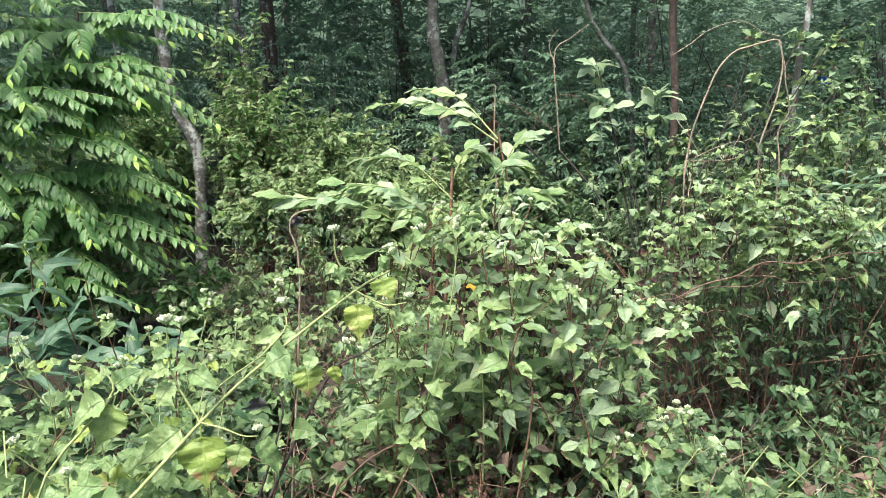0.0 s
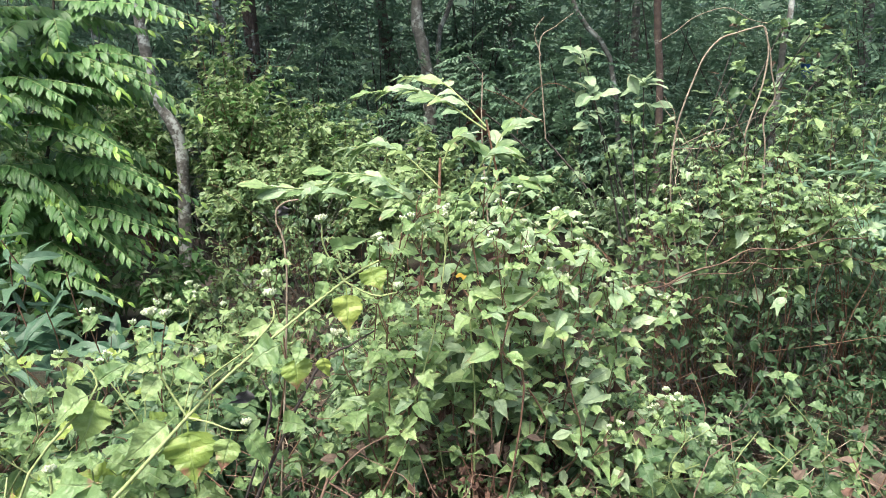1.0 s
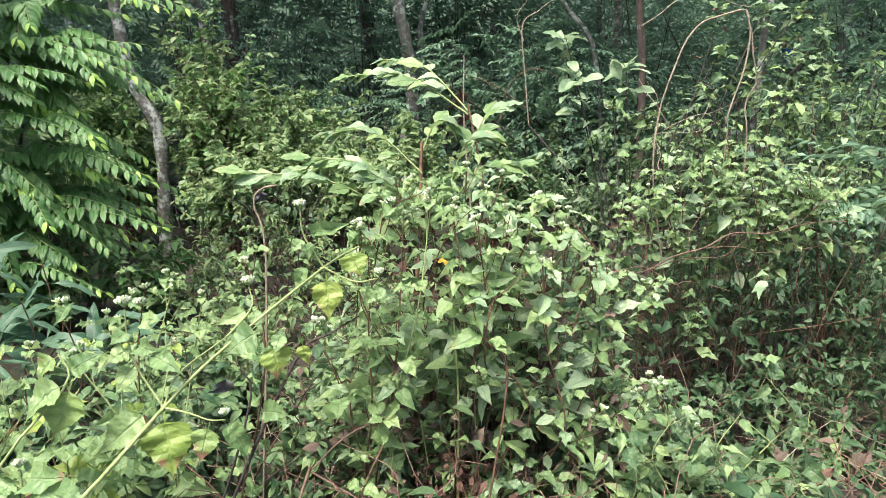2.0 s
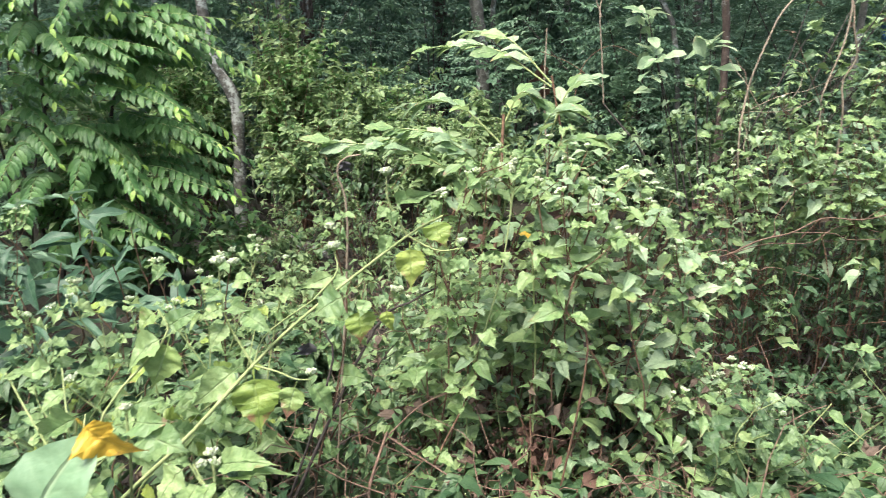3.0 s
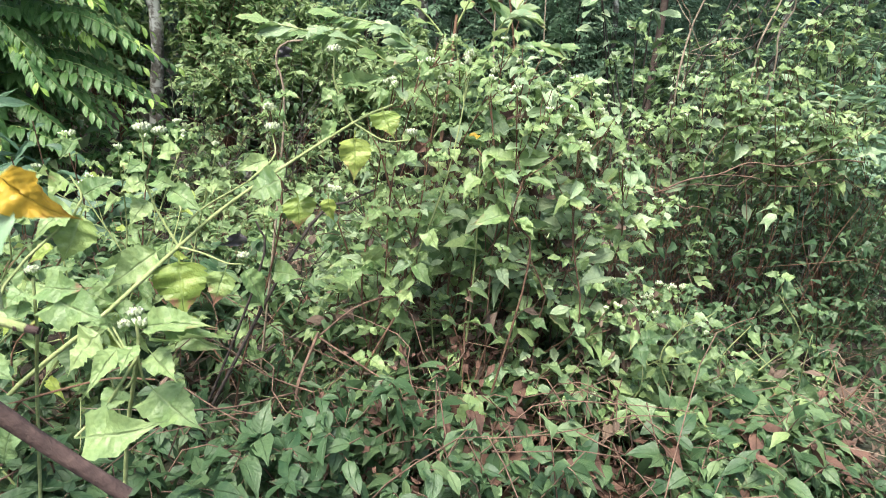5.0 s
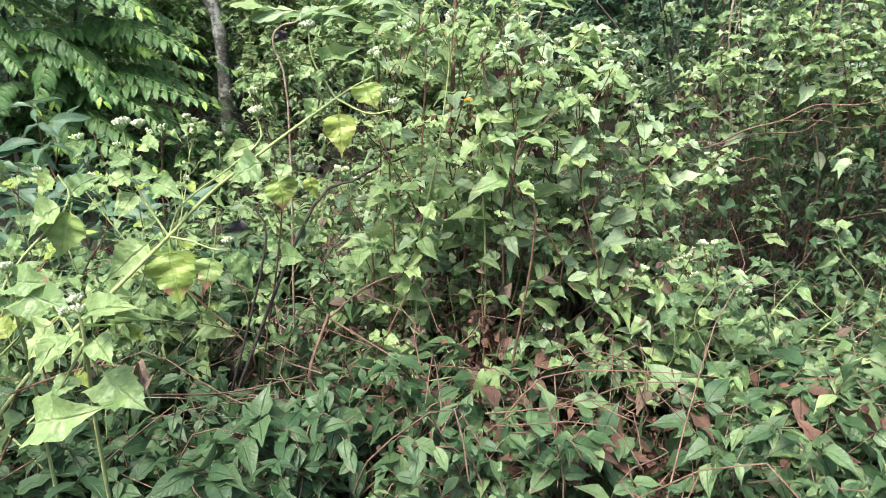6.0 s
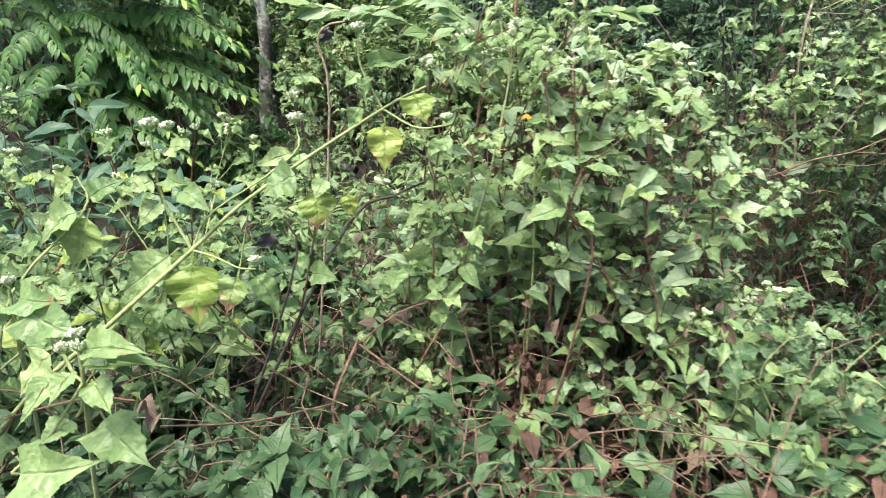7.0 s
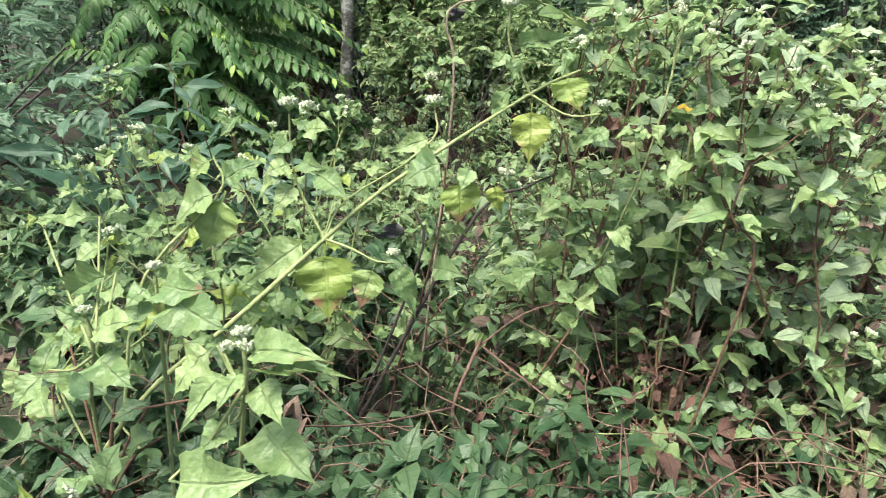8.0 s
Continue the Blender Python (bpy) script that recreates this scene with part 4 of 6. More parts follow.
# ---- arching weed with yellowing leaves ----
def arching_weed():
    rng = np.random.default_rng(51)
    base = np.array((-0.86, 0.98, float(terrain(-0.86, 0.98))))
    ob = thing("flowering_weed", base, "arching pale-green weed with hanging toothed leaves, some yellow and pink-tipped", "weed", "flowering weeds")
    d, b, a = np.array((-0.437, 1.235, 0.851)), np.array((-0.343, 1.28, 0.939)), np.array((-0.168, 1.42, 1.061))
    stem_part(ob, base, [base, (-0.68, 1.05, 0.6), (-0.519, 1.12, 0.765), d, b, a, (-0.097, 1.44, 1.099)], 0.0042, 0.0022, STEM_PALE, sides=8)
    stem_part(ob, base, [d, (-0.42, 1.27, 0.9), (-0.335, 1.3, 0.96)], 0.002, 0.0014, STEM_PALE, "side_stem")
    stem_part(ob, base, [a, (-0.205, 1.42, 1.129), (-0.209, 1.42, 1.18)], 0.0025, 0.0015, STEM_PALE, "side_stem")
    stem_part(ob, base, [a, (-0.106, 1.4, 1.036), (-0.058, 1.4, 1.042)], 0.0022, 0.0015, STEM_PALE, "side_stem")
    stem_part(ob, base, [d, (-0.39, 1.22, 0.848), (-0.349, 1.21, 0.838), (-0.32, 1.21, 0.838)], 0.0022, 0.0013, STEM_PALE, "side_stem")
    stem_part(ob, base, [d, (-0.482, 1.25, 0.921), (-0.498, 1.26, 0.97), (-0.498, 1.26, 1.03)], 0.0026, 0.0015, STEM_PALE, "side_stem")
    stem_part(ob, base, [(-0.335, 1.3, 0.96), (-0.307, 1.38, 0.992), (-0.315, 1.4, 1.028)], 0.0022, 0.0014, STEM_PALE, "side_stem")
    stem_part(ob, base, [(-0.68, 1.05, 0.6), (-0.66, 1.1, 0.8), (-0.572, 1.18, 0.923), (-0.59, 1.2, 0.97)], 0.003, 0.0016, STEM_PALE, "side_stem")
    Y, W, T = YELLOW_LEAVES, WEED_LEAVES, leaf_meshes("leaf", TIPPED, TOOTHED)
    hang = [(Y[2], (-0.436, 1.23, 0.846), (-0.411, 1.18, 0.733), 1.34), (W[0], (-0.458, 1.235, 0.853), (-0.549, 1.17, 0.778), 0.84), (T[2], (-0.348, 1.21, 0.834), (-0.366, 1.18, 0.763), 1.14), (W[3], (-0.327, 1.21, 0.839), (-0.258, 1.18, 0.773), 0.66), (W[4], (-0.266, 1.29, 0.974), (-0.336, 1.25, 0.956), 1.36), (Y[0], (-0.249, 1.29, 0.953), (-0.226, 1.26, 0.886), 1.44), (Y[1], (-0.195, 1.3, 0.95), (-0.189, 1.28, 0.896), 0.89), (W[2], (-0.23, 1.29, 0.972), (-0.237, 1.25, 0.944), 1.1), (Y[2], (-0.164, 1.42, 1.048), (-0.155, 1.38, 0.953), 1.13), (Y[4], (-0.117, 1.43, 1.096), (-0.093, 1.39, 1.043), 1.52), (W[1], (-0.197, 1.42, 1.071), (-0.236, 1.38, 1.012), 0.64), (W[0], (-0.057, 1.4, 1.026), (-0.087, 1.37, 0.988), 0.77), (W[2], (-0.064, 1.4, 1.026), (-0.039, 1.37, 0.998), 1.0), (W[1], (-0.203, 1.42, 1.124), (-0.108, 1.38, 1.164), 0.51), (W[0], (-0.207, 1.42, 1.124), (-0.225, 1.39, 1.097), 1.09), (W[3], (-0.204, 1.42, 1.115), (-0.182, 1.39, 1.086), 0.99), (W[2], (-0.485, 1.25, 0.933), (-0.507, 1.2, 0.892), 0.98), (W[0], (-0.462, 1.25, 0.95), (-0.384, 1.21, 0.935), 0.82), (W[4], (-0.49, 1.25, 0.957), (-0.514, 1.2, 0.963), 1.19), (W[1], (-0.483, 1.26, 0.962), (-0.445, 1.22, 0.961), 1.15), (W[0], (-0.495, 1.26, 0.99), (-0.512, 1.22, 0.977), 1.19), (W[2], (-0.475, 1.26, 1.007), (-0.422, 1.22, 1.025), 0.97), (T[0], (-0.562, 1.18, 0.928), (-0.587, 1.14, 0.827), 1.22), (W[1], (-0.569, 1.18, 0.926), (-0.635, 1.12, 0.907), 1.04), (W[0], (-0.577, 1.19, 0.934), (-0.516, 1.2, 0.985), 0.95), (T[1], (-0.589, 1.2, 0.968), (-0.626, 1.16, 0.947), 1.16),
            (W[0], (-0.307, 1.38, 0.99), (-0.38, 1.34, 0.965), 0.7), (W[2], (-0.307, 1.38, 0.99), (-0.28, 1.34, 0.955), 0.9)]
    for m, p, q, w in hang:
        leaf_between(ob, base, m, p, q, (0.1, -0.8, 0.55), wide=w)
    for p, s in (((-0.209, 1.42, 1.18), 1.3), ((-0.055, 1.4, 1.047), 1.1), ((-0.498, 1.26, 1.033), 1.4), ((-0.469, 1.26, 1.034), 1.1), ((-0.315, 1.4, 1.03), 1.4), ((-0.32, 1.21, 0.845), 1.0)):
        part("flower_head", HEADS[1], ob, "small white brush-like florets", Matrix.Translation(Vector(p) - Vector(base)) @ Matrix.Scale(s, 4))


arching_weed()


# ---- flowering weeds ----
def flowering_weeds():
    rng = np.random.default_rng(61)
    label = "pale-green weed with toothed leaf pairs and white flower heads"
    tall = [((-0.75, 1.5, 0.96), 4, 2), ((-0.61, 1.6, 0.96), 4, 2), ((-0.33, 1.45, 1.06), 5, 2), ((-0.58, 1.7, 0.96), 4, 3), ((-0.48, 1.6, 0.94), 3, 1), ((-0.92, 1.45, 0.92), 5, 2), ((-0.92, 1.3, 0.89), 5, 1),
            ((-0.05, 1.5, 1.16), 5, 2), ((0.0, 1.55, 1.21), 5, 2), ((0.05, 1.48, 1.18), 5, 3), ((0.1, 1.55, 1.13), 5, 2), ((-1.75, 2.4, 0.89), 5, 2)]
    for tip, pairs, heads in tall:
        tip = np.array(tip)
        bx, by = tip[0] + rng.uniform(-0.2, 0.1), tip[1] + rng.uniform(-0.1, 0.15)
        herb("flowering_weed", (bx, by, float(terrain(bx, by))), tip, label, "weed", WEED_LEAVES, rng, pairs + 3, 0.095, heads, stem=STEM_BROWN if heads == 2 else STEM_PALE, thick=0.0028, bend=(rng.normal(0, 0.03), rng.normal(0, 0.03), 0), first=0.28, group="flowering weeds", head_size=0.95, shoots=0.35)
    near = [((-0.72, 1.12, 0.85), 5, 2), ((-0.87, 1.1, 0.8), 4, 0), ((-0.48, 0.75, 0.76), 3, 1)]
    for tip, pairs, heads in near:
        tip = np.array(tip)
        bx, by = tip[0] - rng.uniform(0.0, 0.12), tip[1] + rng.uniform(-0.02, 0.12)
        herb("flowering_weed", (bx, by, float(terrain(bx, by))), tip, label, "weed", WEED_LEAVES + YELLOW_LEAVES[:2], rng, pairs, 0.11, heads, first=0.55, group="flowering weeds", head_size=0.9, droop=0.3, shoots=0.2)
    W, Y, G = WEED_LEAVES, YELLOW_LEAVES, OVAL_LEAVES
    rosettes = [("pale-green weed with a rosette of leaves round white flower heads", [(-0.42, 0.9), (-0.38, 0.87, 0.7), (-0.345, 0.84, 0.86), (-0.344, 0.84, 0.905)], [(-0.344, 0.84, 0.907), (-0.353, 0.83, 0.897), (-0.335, 0.83, 0.9)],
                 [(W[0], (-0.343, 0.84, 0.896), (-0.253, 0.8, 0.943), 0.6), (W[3], (-0.324, 0.84, 0.875), (-0.236, 0.8, 0.935), 0.36), (W[2], (-0.333, 0.84, 0.87), (-0.285, 0.79, 0.864), 0.87), (W[4], (-0.391, 0.87, 0.878), (-0.44, 0.83, 0.839), 1.03), (W[0], (-0.36, 0.84, 0.879), (-0.375, 0.77, 0.851), 0.59), (W[1], (-0.38, 0.86, 0.884), (-0.404, 0.84, 0.903), 0.64), (W[4], (-0.341, 0.85, 0.82), (-0.268, 0.79, 0.797), 1.05), (W[2], (-0.36, 0.84, 0.817), (-0.37, 0.79, 0.817), 1.16), (W[0], (-0.343, 0.83, 0.882), (-0.338, 0.78, 0.878), 0.84), (W[1], (-0.392, 0.78, 0.788), (-0.301, 0.75, 0.819), 1.07)]),
                ("leafy pale-green weed with one flower head at its top", [(-0.6, 1.02), (-0.56, 1.0, 0.7), (-0.533, 0.97, 0.806), (-0.53, 0.97, 0.89)], [(-0.529, 0.97, 0.893)],
                 [(W[0], (-0.531, 0.97, 0.88), (-0.49, 1.0, 0.911), 0.67), (W[4], (-0.537, 0.97, 0.872), (-0.55, 0.93, 0.874), 1.37), (W[2], (-0.543, 0.97, 0.864), (-0.54, 0.92, 0.833), 1.0), (W[4], (-0.514, 0.96, 0.873), (-0.425, 0.92, 0.858), 1.15), (W[1], (-0.523, 0.97, 0.878), (-0.462, 0.93, 0.894), 1.2)]),
                ("pale-green weed with large spreading leaves beside the path", [(-0.72, 1.05), (-0.68, 1.0, 0.65), (-0.614, 0.95, 0.78), (-0.617, 0.95, 0.83)], [(-0.617, 0.95, 0.832)],
                 [(W[0], (-0.612, 0.95, 0.822), (-0.651, 0.93, 0.851), 0.91), (W[2], (-0.609, 0.95, 0.815), (-0.534, 0.93, 0.856), 1.0), (W[4], (-0.601, 0.94, 0.793), (-0.539, 0.9, 0.774), 1.16), (W[1], (-0.612, 0.94, 0.816), (-0.626, 0.9, 0.813), 1.03), (W[0], (-0.665, 0.93, 0.762), (-0.693, 0.88, 0.725), 0.98), (W[3], (-0.635, 1.03, 0.853), (-0.74, 1.0, 0.808), 0.63), (W[4], (-0.728, 1.12, 0.888), (-0.837, 1.08, 0.898), 0.47), (Y[1], (-0.831, 1.12, 0.875), (-0.854, 1.1, 0.864), 1.11)])]
    for words, line, heads, leaves in rosettes:
        base = np.array((*line[0], float(terrain(*line[0]))))
        ob = thing("flowering_weed", base, words, "weed", "flowering weeds")
        stem_part(ob, base, [base, *line[1:]], 0.0032, 0.0022, STEM_PALE)
        for m, p, q, w in leaves:
            p = np.array(p)
            core = np.array(line[2]) * 0.5 + np.array(line[3]) * 0.5
            if np.linalg.norm(p - core) > 0.04:
                stem_part(ob, base, [np.array(line[2]), (np.array(line[2]) + p) / 2 - (0, 0, 0.01), p], 0.002, 0.0014, STEM_PALE, "side_stem")
            leaf_between(ob, base, m, p, q, (0, -0.65, 0.75), wide=w)
        for k, p in enumerate(heads):
            part("flower_head", HEADS[(1, 0, 2)[k]], ob, "small white brush-like florets", Matrix.Translation(Vector(p) - Vector(base)) @ Matrix.Scale(0.9, 4))
    base = np.array((-0.7, 1.0, float(terrain(-0.7, 1.0))))
    ob = thing("broad_herb", base, "herb with large dark glossy oval leaves under the weeds", "herb")
    stem_part(ob, base, [base, (-0.68, 1.0, 0.5), (-0.62, 0.97, 0.68)], 0.004, 0.0025, STEM_BROWN)
    for m, p, q, w in [(G[0], (-0.566, 0.98, 0.703), (-0.609, 0.94, 0.693), 1.04), (G[1], (-0.548, 0.97, 0.662), (-0.666, 0.95, 0.627), 0.73), (G[2], (-0.64, 1.0, 0.681), (-0.755, 1.0, 0.707), 0.69), (G[0], (-0.485, 0.8, 0.731), (-0.478, 0.8, 0.797), 1.37), (G[3], (-0.805, 1.1, 0.727), (-0.884, 1.08, 0.739), 0.87), (G[1], (-0.616, 0.85, 0.729), (-0.676, 0.85, 0.731), 1.21)]:
        stem_part(ob, base, [(-0.68, 1.0, 0.5), (np.array((-0.68, 1.0, 0.5)) + p) / 2 + (0, 0, 0.02), p], 0.0022, 0.0016, STEM_BROWN, "side_stem")
        leaf_between(ob, base, m, p, q, (0, -0.4, 0.9), wide=w)
    leaf_between(ob, base, DEAD_LEAVES[1], (-0.371, 0.95, 0.763), (-0.312, 0.93, 0.755), (0, -0.2, 1), "curled grey-brown dead leaf", 0.8)
    stem_part(ob, base, [(-0.62, 0.97, 0.68), (-0.45, 0.96, 0.75), (-0.371, 0.95, 0.763)], 0.0018, 0.0012, STEM_BROWN, "side_stem")
    # leafy weeds at the edge of the path
    for tip in ((-0.7, 1.3, 0.93), (-0.65, 1.35, 0.9), (-0.61, 1.42, 0.95), (-0.5, 1.45, 0.88), (-0.82, 1.3, 0.93)):
        tip = np.array(tip)
        bx, by = tip[0] + rng.uniform(-0.12, 0.05), tip[1] + rng.uniform(0.0, 0.12)
        herb("flowering_weed", (bx, by, float(terrain(bx, by))), tip, label, "weed", WEED_LEAVES + YELLOW_LEAVES[:1] + GREEN_LEAVES[:1], rng, 7, 0.1, int(rng.integers(0, 3)), first=0.35, group="flowering weeds", head_size=0.9, droop=0.25, shoots=0.3)
    # large soft leaves at the heart of the clump
    for tip in ((0.18, 1.65, 1.17), (0.25, 1.6, 1.14), (0.31, 1.65, 1.16), (0.36, 1.6, 1.09), (0.22, 1.5, 1.09), (0.42, 1.6, 0.99), (0.15, 1.5, 1.13), (0.29, 1.5, 1.04), (0.11, 1.6, 1.15), (-0.01, 1.55, 1.13), (-0.1, 1.5, 1.12), (0.23, 1.75, 1.2), (0.14, 1.75, 1.21), (0.36, 1.7, 1.12), (0.04, 1.7, 1.16), (0.27, 1.55, 1.1), (0.4, 1.65, 1.03)):
        tip = np.array(tip)
        bx, by = tip[0] + rng.uniform(-0.28, 0.2), tip[1] + rng.uniform(-0.05, 0.25)
        herb("flowering_weed", (bx, by, float(terrain(bx, by))), tip, "leafy weed with broad soft grey-green leaves and white flower heads", "weed", WEED_LEAVES[:4] + PALE_LEAVES + WEEDY_OVALS + SPRAY_LEAVES, rng, 9, 0.115, int(rng.integers(1, 4)), stem=STEM_BROWN, thick=0.0026,
             first=0.5, group="flowering weeds", head_size=0.85, droop=0.14, shoots=0.6, wide=1.0, withered=0.12)
    # weeds in the middle, greener, with many small heads
    for k in range(30):
        x, y = rng.uniform(-0.25, 0.68), rng.uniform(1.5, 2.1)
        if -0.1 < x < 0.08 and y < 1.85:
            continue
        top = 0.88 - 0.5 * max(0, x - 0.25) - 0.25 * (y - 1.5) + rng.uniform(-0.12, 0.05)
        herb("flowering_weed", (x + rng.normal(0, 0.26), y + rng.uniform(-0.1, 0.2), float(terrain(x, y))), (x, y - 0.05, top), "green weed with soft toothed leaves and tiny white flower heads", "weed", GREEN_LEAVES + OVAL_LEAVES + PALE_LEAVES + WEED_LEAVES[:3] + WEEDY_OVALS[:2] + LOW_LEAVES[:2], rng, 8, 0.086,
             int(rng.integers(1, 4)), bend=(rng.normal(0, 0.09), rng.normal(0, 0.05), 0), stem=STEM_BROWN if k % 3 else STEM_DARK, thick=0.0024, first=0.35, group="middle weeds", withered=0.36, head_size=1.0, shoots=0.5)


flowering_weeds()


def middle_fill():
    rng = np.random.default_rng(65)
    for x, y, h in ((-0.3, 2.0, 0.5), (0.0, 2.2, 0.65), (0.3, 2.1, 0.65), (0.5, 2.0, 0.42), (0.2, 1.85, 0.5), (-0.15, 1.8, 0.45), (0.46, 1.68, 0.32), (-0.02, 1.62, 0.26), (-0.55, 1.9, 0.42), (-0.75, 1.75, 0.4), (0.75, 2.0, 0.25), (0.7, 2.6, 0.25), (0.35, 2.6, 0.4), (0.0, 2.7, 0.5), (-0.45, 2.5, 0.35),
                    (0.85, 1.7, 0.22), (1.1, 1.9, 0.16), (1.5, 2.3, 0.16)):
        bush("green_shrub", (x, y, float(terrain(x, y))), h, 0.2, "bushy green weed with brown stems and small leaves", "shrub", (GREEN, LOW, GREEN, WEED, GREEN, DEAD) if rng.random() < 0.6 else (LOW, GREEN), MID_OVATE, rng, stems=8, leaf=0.062, per=22, group="green shrubs", low=0.25)
    for x, y, h in ((0.08, 1.78, 0.75), (0.3, 1.82, 0.72), (0.46, 1.85, 0.55), (0.2, 1.62, 0.55), (-0.12, 1.7, 0.6), (0.38, 1.6, 0.42), (0.58, 1.8, 0.42), (0.15, 2.0, 0.85)):
        bush("brown_twigged_weed", (x, y, float(terrain(x, y))), h, 0.16, "half-withered weed with small grey-green leaves on brown twigs", "weed", (WEED, PALE, WEED, GREEN, DEAD), MID_OVATE, rng, stems=7, leaf=0.05, per=22, stem=TWIG, group="half-withered weeds", low=0.2)
    for x, y, h in ((1.2, 2.95, 1.05), (1.5, 3.05, 1.15), (1.9, 2.95, 1.15), (2.1, 3.3, 1.4)):
        bush("green_shrub", (x, y, float(terrain(x, y))), h, 0.26, "bushy weed with soft grey-green leaves on its top", "shrub", (PALE, GREEN, WEED), MID_OVATE, rng, stems=7, leaf=0.075, per=26, group="green shrubs", low=0.72, dense=0.7)
    for k in range(62):
        x, y = rng.uniform(-0.9, 1.0), rng.uniform(1.08, 1.75) if k < 40 else rng.uniform(0.85, 1.3)
        if (x - 0.38) ** 2 + (y - 1.4) ** 2 < 0.045 or (x - 0.08) ** 2 + (y - 1.62) ** 2 < 0.012:
            continue
        # front left uses only the darkened low leaf
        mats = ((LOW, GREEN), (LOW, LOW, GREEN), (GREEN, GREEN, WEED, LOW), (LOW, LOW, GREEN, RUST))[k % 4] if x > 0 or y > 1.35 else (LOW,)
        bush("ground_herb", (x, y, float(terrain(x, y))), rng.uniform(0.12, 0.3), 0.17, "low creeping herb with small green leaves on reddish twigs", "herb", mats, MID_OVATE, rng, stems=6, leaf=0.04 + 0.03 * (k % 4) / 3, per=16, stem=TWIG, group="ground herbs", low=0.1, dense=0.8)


middle_fill()


# ---- woody shrub in the middle, with pale sprays at its top ----
def middle_shrub():
    rng = np.random.default_rng(71)
    base = np.array((0.02, 1.8, float(terrain(0.0, 1.8))))
    ob = thing("woody_shrub", base, "brown-stemmed shrub with pale oval leaves on arching sprays", "shrub")
    top = np.array((0.03, 1.9, 1.28))
    stem_part(ob, base, [base, (0.0, 1.8, 0.75), (0.02, 1.84, 1.0), top], 0.007, 0.004, STEM_BROWN, sides=8, rng=rng, knots=0.15)
    stem_part(ob, base, [base, (0.12, 1.85, 0.7), (0.2, 1.95, 1.1), (0.16, 2.0, 1.38)], 0.006, 0.003, STEM_BROWN, rng=rng, knots=0.15)
    sprays = [((0.03, 1.88, 1.2), (-0.21, 1.9, 1.31)), ((0.03, 1.88, 1.15), (-0.31, 1.85, 1.21)), ((0.02, 1.86, 1.1), (-0.24, 1.8, 1.25)), ((0.16, 2.0, 1.35), (-0.17, 2.1, 1.46)), ((0.16, 2.0, 1.36), (-0.08, 2.2, 1.51)),
              ((0.03, 1.9, 1.25), (0.11, 1.9, 1.32)), ((0.1, 1.9, 1.1), (0.27, 1.8, 1.23)), ((0.1, 1.9, 1.15), (0.19, 1.9, 1.29)), ((0.02, 1.85, 1.05), (-0.39, 1.75, 1.22)), ((0.15, 1.95, 1.2), (0.25, 2.0, 1.37)),
              ((0.03, 1.88, 1.0), (-0.1, 1.75, 1.22)), ((0.03, 1.88, 1.0), (0.08, 1.7, 1.2))]
    for foot, tip in sprays:
        foot, tip = np.array(foot), np.array(tip)
        mid = (foot + tip) / 2 + np.array((0, 0, 0.05))
        stem_part(ob, base, [foot, mid, tip], 0.003, 0.0012, STEM_PALE, "twig")
        line = smooth_path([foot, mid, tip], 20)
        g = unit(np.gradient(line, axis=0))
        n = 5 + int(np.linalg.norm(tip - foot) / 0.035)
        for k in range(n):
            f = 0.25 + 0.75 * k / (n - 1)
            i = int(f * 19)
            side = unit(np.cross(g[i], (0, 0, 1.0))) * (1 if k % 2 else -1)
            d = side * (1.1 - f) + g[i] * (0.4 + f) - np.array((0, 0, rng.uniform(-0.1, 0.4)))
            leaf_object(ob, base, SPRAY_LEAVES[rng.integers(6)], line[i], d, np.array((0, -0.4, 1)) + rng.normal(0, 0.25, 3), rng.uniform(0.06, 0.095))
    for k in range(44):
        z = rng.uniform(0.35, 1.0)
        a = rng.uniform(0, 6.28)
        leaf_object(ob, base, (RUST_LEAVES if k % 2 else DEAD_LEAVES)[k % 3], (0.01 + rng.normal(0, 0.035), 1.81 + rng.normal(0, 0.03), z), (math.cos(a), math.sin(a), -0.8), (0, 0, 1), rng.uniform(0.05, 0.08), label="brown withered leaf")


middle_shrub()


# ---- low herbs over the near bank ----
def low_herbs():
    rng = np.random.default_rng(81)
    made = []
    for k in range(9):
        x, y = -0.35 + 0.1 * k, 1.35 + 0.05 * (k % 3)
        z, h = float(terrain(x, y)), rng.uniform(0.16, 0.3)
        made.append(herb("low_herb", (x, y, z), (x + rng.normal(0, 0.05), y + rng.normal(0, 0.05), z + h), "low green herb with soft oval leaves", "herb", LOW_LEAVES, rng, 4, 0.085, 0, STEM_BROWN if k % 2 else STEM_PALE,
                         thick=0.0022, first=0.35, group="low herbs", withered=0.06))
    for k in range(64):
        x, y = rng.uniform(-1.1, 1.2), rng.uniform(1.05, 2.0)
        if y < 1.7 and x > -0.4 and rng.random() < 0.45:
            continue
        if (x - 0.36) ** 2 + (y - 1.42) ** 2 < 0.03 or (x - 0.08) ** 2 + (y - 1.62) ** 2 < 0.012:
            continue
        s = rng.uniform(0.7, 1.35)
        m = pose(x, y, float(terrain(x, y)), rng.normal(0, 10), rng.normal(0, 10), rng.uniform(0, 360)) @ Matrix.Scale(s, 4)
        copy_thing(made[k % 9], m)


low_herbs()


